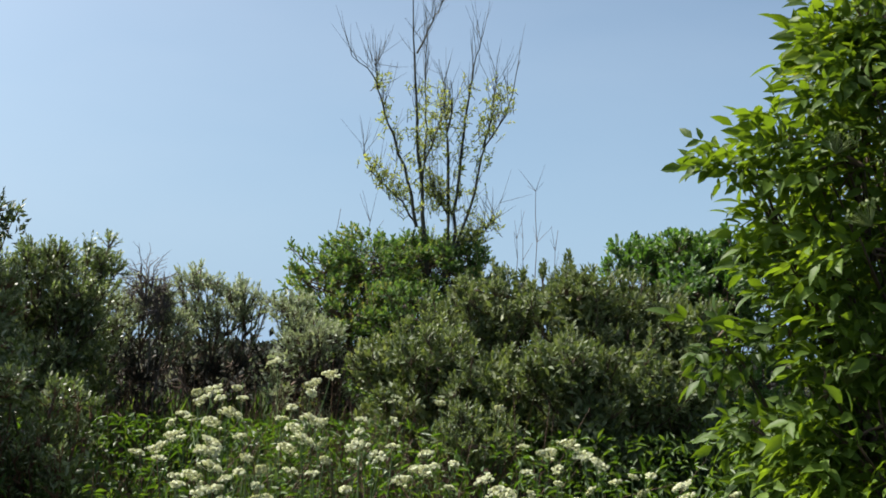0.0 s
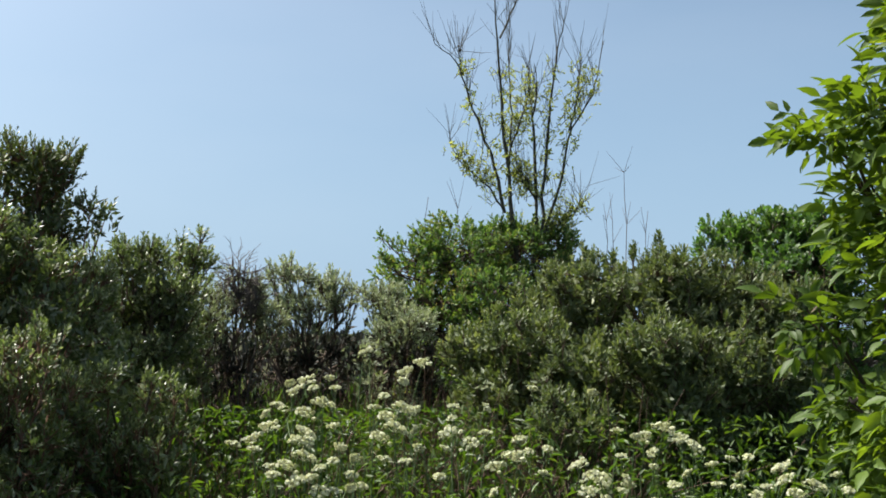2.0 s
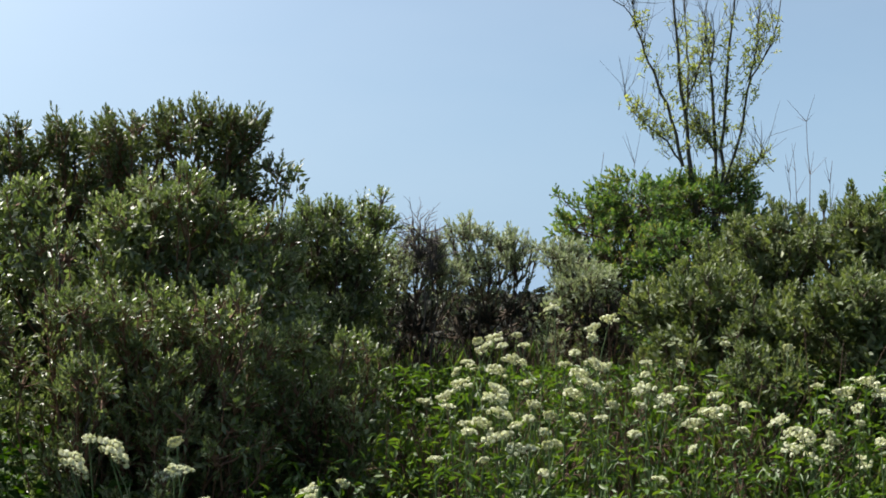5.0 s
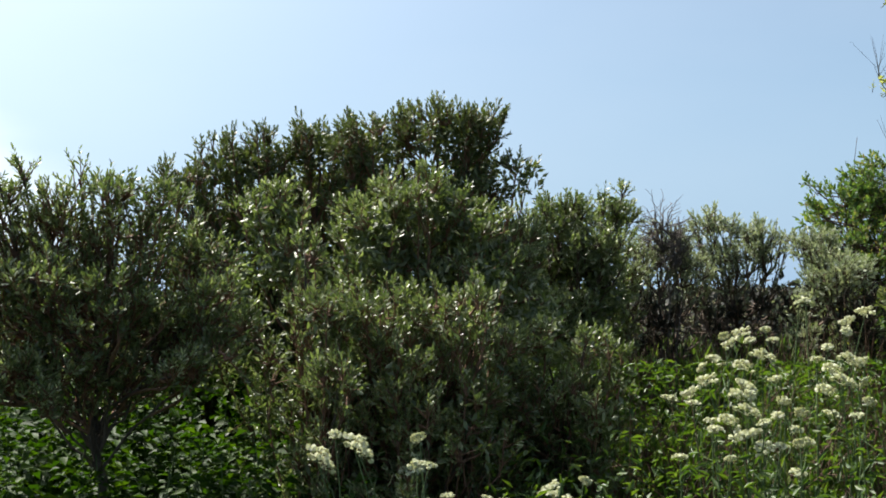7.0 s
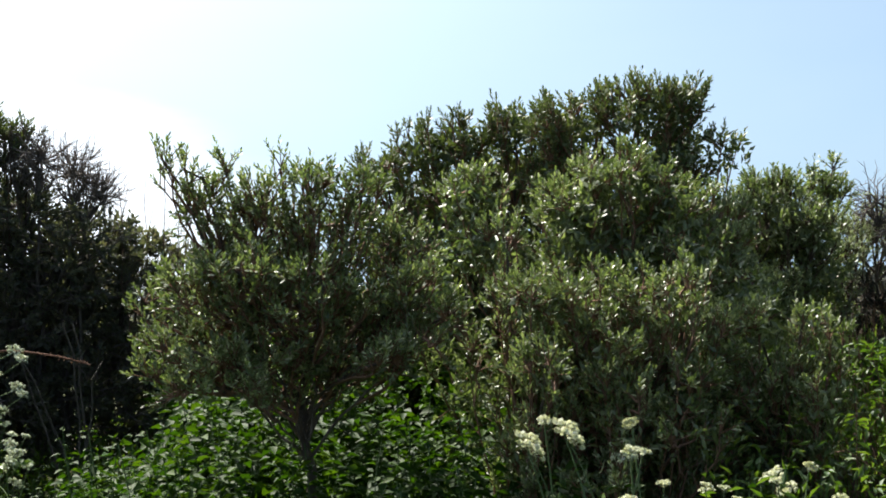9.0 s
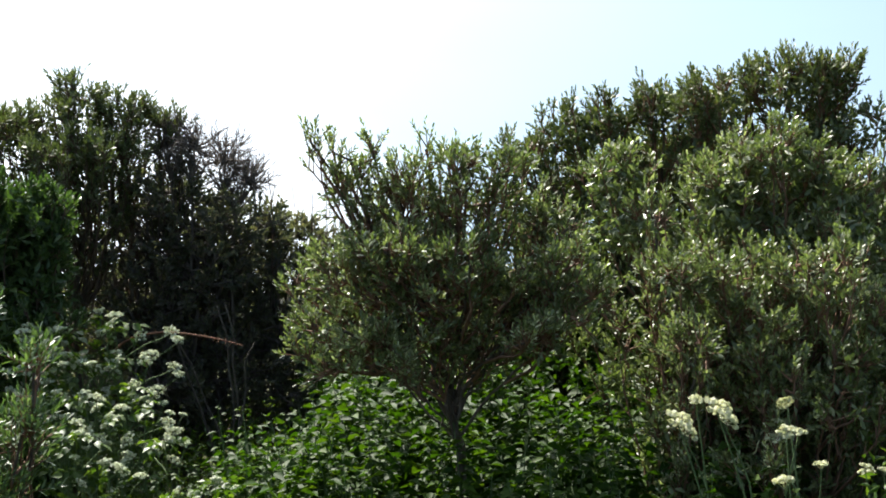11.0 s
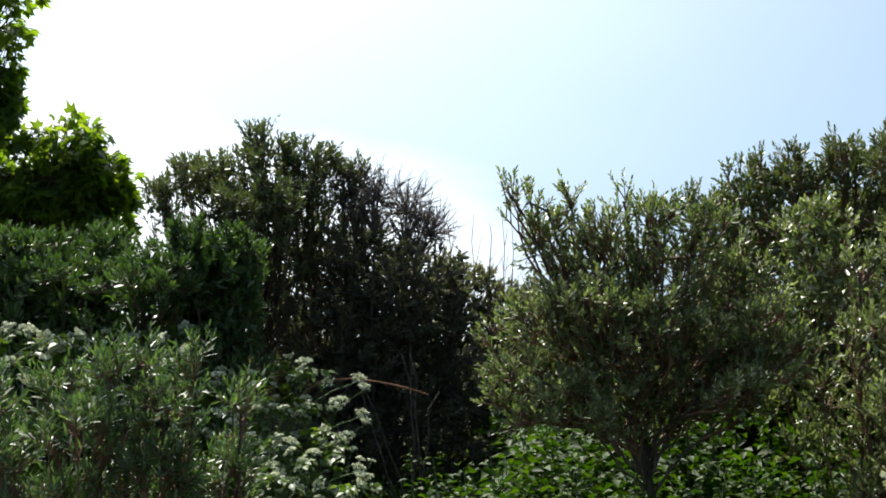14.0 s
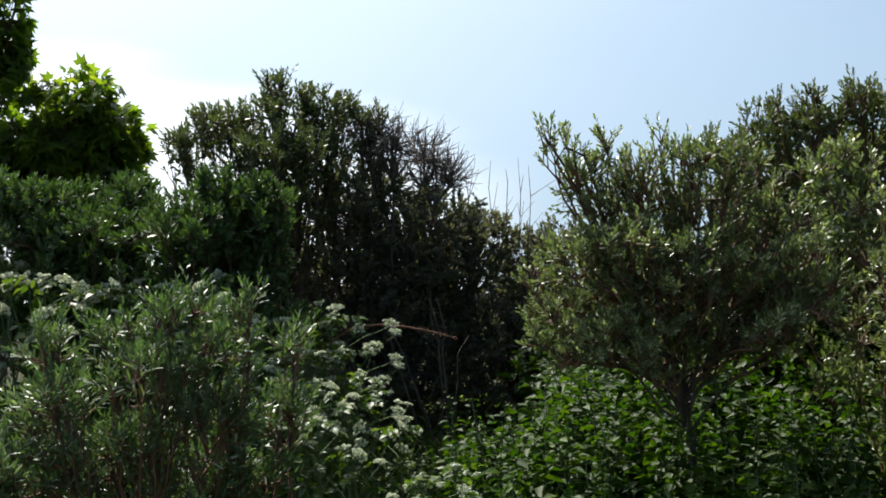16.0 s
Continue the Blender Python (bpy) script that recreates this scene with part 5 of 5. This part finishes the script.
def bed_height(yaw, r):
    """How tall the bed stands: in swells, falling off towards the dark hollow."""
    x, y = polar(yaw, r)
    swell = noise.noise(Vector((x * 1.9, y * 1.9, 4.0)))
    h = 0.92 + 0.12 * swell - 0.2 * min(1.0, max(0.0, 4.4 - r))
    if yaw > 63.5:
        h -= 0.03 * (yaw - 63.5) + 0.5 * max(0.0, r - 4.45)
    return h


def nettle_rest(n):
    """The far part of the bed, too dense to tell the plants apart."""
    yaw, r = rng.uniform(44, 68, n), np.sqrt(rng.uniform(3.4 ** 2, 6.3 ** 2, n))
    h = np.array([bed_height(a, b) for a, b in zip(yaw, r)]) * np.clip(1.3 - 0.07 * r, 0.7, 1)
    keep = h > 0.35
    yaw, r, h = np.radians(yaw[keep]), r[keep], h[keep]
    n = len(h)
    x, y = -0.3 - r * np.sin(yaw), r * np.cos(yaw)
    z0 = ground_z(x, y)
    g = Geo()
    per = 34
    w = np.tile(np.linspace(0.3, 1.0, per), n)
    p = np.stack([np.repeat(x, per) + rng.normal(0, 0.025, n * per), np.repeat(y, per) + rng.normal(0, 0.025, n * per), np.repeat(z0, per) + w * np.repeat(h, per)], 1)
    a = rng.uniform(0, 6.28, n * per)
    d = unit(np.stack([np.cos(a), np.sin(a), rng.normal(0.0, 0.3, n * per)], 1))
    L = (0.07 - 0.03 * np.clip((w - 0.55) / 0.45, 0, 1)) * rng.uniform(0.7, 1.25, n * per)
    g.lances(p, d, unit(UP + rng.normal(0, 0.4, p.shape)), L * 1.1, L * 0.7, 0.14, 0.3)
    ob = new("nettle_undergrowth", g.mesh("nettle_undergrowth", M_NETTLE))
    tagged(ob, "dense green nettle growth under the bushes", "nettles", kind="stuff")


nettle_rest(620)

spots = []
while len(spots) < 290:
    yaw, r = rng.uniform(36, 71), math.sqrt(rng.uniform(2.9 ** 2, 5.1 ** 2))
    if len(spots) < 30:
        yaw, r = rng.uniform(69, 79), rng.uniform(4.1, 4.9)
    if yaw < 47 and (r > 4.1 or r < 3.3 or rng.random() < 0.6):
        continue
    h = bed_height(yaw, r) + rng.normal(0.0, 0.05)
    if h < 0.4:
        continue
    x, y = polar(yaw, r)
    spots.append((x, y, float(ground_z(x, y)) + h))
plant_out(nettles, spots[6:])
park(nettles, spots[:6])


# ---- grass and low growth ----
def meadow():
    """Grass and low herbs between the flowers, thinning out under the bushes."""
    n = 42000
    yaw, r = np.radians(rng.uniform(-12, 50, n)), np.sqrt(rng.uniform(3.2 ** 2, 8.5 ** 2, n))
    p = np.stack([-0.3 - r * np.sin(yaw), r * np.cos(yaw), 0 * r], 1)
    p[:, 2] = ground_z(p[:, 0], p[:, 1]) - 0.02
    d = unit(np.concatenate([rng.normal(0, 0.3, (n, 2)), np.ones((n, 1))], 1))
    g = Geo()
    L = rng.uniform(0.18, 0.62, n)
    g.lances(p, d, unit(rng.normal(0, 1, (n, 3))), L, rng.uniform(0.004, 0.009, n), 0.2, 0.25)
    ob = new("grass", g.mesh("grass", M_GRASS))
    tagged(ob, "rough green and straw-coloured dune grass", "grass", kind="stuff")
    n = 36000
    r, a = 8.0 * np.sqrt(rng.uniform(0, 1, n)), rng.uniform(0, 6.2832, n)
    p = np.stack([-0.3 + r * np.cos(a), r * np.sin(a), 0 * r], 1)
    p[:, 2] = ground_z(p[:, 0], p[:, 1]) - 0.01
    d = unit(np.concatenate([rng.normal(0, 0.6, (n, 2)), np.ones((n, 1))], 1))
    g = Geo()
    g.lances(p, d, unit(rng.normal(0, 1, (n, 3))), rng.uniform(0.06, 0.2, n), rng.uniform(0.004, 0.009, n), 0.2, 0.3)
    ob = new("turf", g.mesh("turf", M_GRASS))
    tagged(ob, "short green dune turf underfoot", "grass", kind="stuff")
    n = 70000
    yaw, r = np.radians(rng.uniform(-12, 75, n)), np.sqrt(rng.uniform(2.9 ** 2, 8.0 ** 2, n))
    p = np.stack([-0.3 - r * np.sin(yaw), r * np.cos(yaw), 0 * r], 1)
    p[:, 2] = ground_z(p[:, 0], p[:, 1]) + (0.08 + np.where(yaw < 0.72, 0.8, 0.45) * np.sqrt(rng.random(n))) * np.clip((8.4 - r) / 3.2, 0.2, 1)
    d = unit(np.concatenate([rng.normal(0, 0.8, (n, 2)), rng.normal(0.6, 0.5, (n, 1))], 1))
    g = Geo()
    g.lances(p, d, unit(rng.normal(0, 0.7, (n, 3)) + UP), rng.uniform(0.02, 0.06, n), rng.uniform(0.008, 0.017, n), 0.15, 0.3)
    ob = new("low_herbs", g.mesh("low_herbs", M_HERB))
    tagged(ob, "low green herbs covering the dune slope", "herbs", kind="stuff")


meadow()


def brushwood(x, y, w, h, n, label):
    """A tangle of thin brown stems and dry stalks."""
    z = float(ground_z(x, y))
    g = Geo()
    a = np.concatenate([rng.normal(0, w, (n, 2)), np.full((n, 1), -0.03)], 1)
    d = unit(np.concatenate([rng.normal(0, 0.4, (n, 2)), np.ones((n, 1))], 1))
    L = h * rng.uniform(0.4, 1.1, (n, 1))
    m = a + d * L * 0.55
    g.sticks(a, m, 0.004, 0.003)
    for k in range(3):
        e = m + unit(d + rng.normal(0, 0.5, d.shape)) * L * rng.uniform(0.25, 0.6, (n, 1))
        g.sticks(m, e, 0.0028, 0.001)
    top = thing("brushwood", label, "brushwood", "dry brushwood", (x, y, z))
    part("dry_stem", g.mesh("dry_stem", M_BRUSH), top, kind="stuff")


for x, y, z in BRUSH:
    brushwood(x, y, 0.24, max(0.3, z - float(ground_z(x, y))), 60, "tangle of dry brown stems between the bushes")


def bramble_arch(points, label):
    """A long thorny shoot that bends over in an arch."""
    pts = np.array(points)
    off = np.array((pts[0][0], pts[0][1], float(ground_z(pts[0][0], pts[0][1]))))
    top = thing("bramble_shoot", label, "bramble", "", off)
    t = np.linspace(0, 1, len(pts))
    fine = np.linspace(0, 1, 26)
    line = np.stack([np.interp(fine, t, pts[:, a]) for a in range(3)], 1) - off
    for k in range(3):
        line[1:-1] = (line[:-2] + 2 * line[1:-1] + line[2:]) / 4
    g = Geo()
    g.tube(line, np.linspace(0.006, 0.003, 26), 6)
    part("shoot", g.mesh("shoot", M_BRAMBLE, True), top)
    g = Geo()
    q = np.repeat(line[3:-1], 3, 0)
    d = unit(rng.normal(0, 1, q.shape))
    g.sticks(q, q + d * 0.016, 0.0018, 0.0004)
    part("thorn", g.mesh("thorn", M_BRAMBLE), top, kind="stuff")


bramble_arch(ARCH, "long reddish bramble shoot arching over the dark hollow")


def dead_stick(a, b):
    """A bare fallen stick, pale and dry."""
    off = np.array((a[0], a[1], a[2]))
    line = bend((0, 0, 0), np.array(b) - off, 8, 0.015)
    g = Geo()
    g.tube(line, np.linspace(0.006, 0.0025, 8), 6)
    ob = new("dead_stick", g.mesh("dead_stick", M_DEADTWIG, True))
    ob.location = off
    tagged(ob, "thin dry grey stick leaning in the hollow", "stick", "dead sticks")


for a, b in STICKS:
    dead_stick(a, b)


# ---- distance ----
def far_scrub():
    """Dark low scrub on the plain, out to the skyline."""
    n = 12000
    yaw, r = np.radians(rng.uniform(-30, 110, n)), np.geomspace(9, 300, n) * rng.uniform(0.9, 1.1, n)
    size = 0.008 * r
    c = np.stack([-0.3 - r * np.sin(yaw), r * np.cos(yaw), 0 * r], 1)
    lump = np.array([0.5 + 0.5 * noise.noise(Vector((q[0] * 0.12, q[1] * 0.12, 0))) for q in c])
    c[:, 2] = ground_z(c[:, 0], c[:, 1]) + rng.uniform(0, 1, n) * lump * np.minimum(1.3, 0.055 * r)
    g = Geo()
    for k in range(3):
        d = unit(rng.normal(0, 1, (n, 3)) + UP * 0.4)
        g.lances(c + rng.normal(0, 0.6, (n, 3)) * size[:, None], d, unit(rng.normal(0, 1, (n, 3))), size * 1.1, size * 0.6)
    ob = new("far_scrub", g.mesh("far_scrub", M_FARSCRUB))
    tagged(ob, "dark low scrub stretching away to the horizon", "scrub", kind="stuff")


far_scrub()
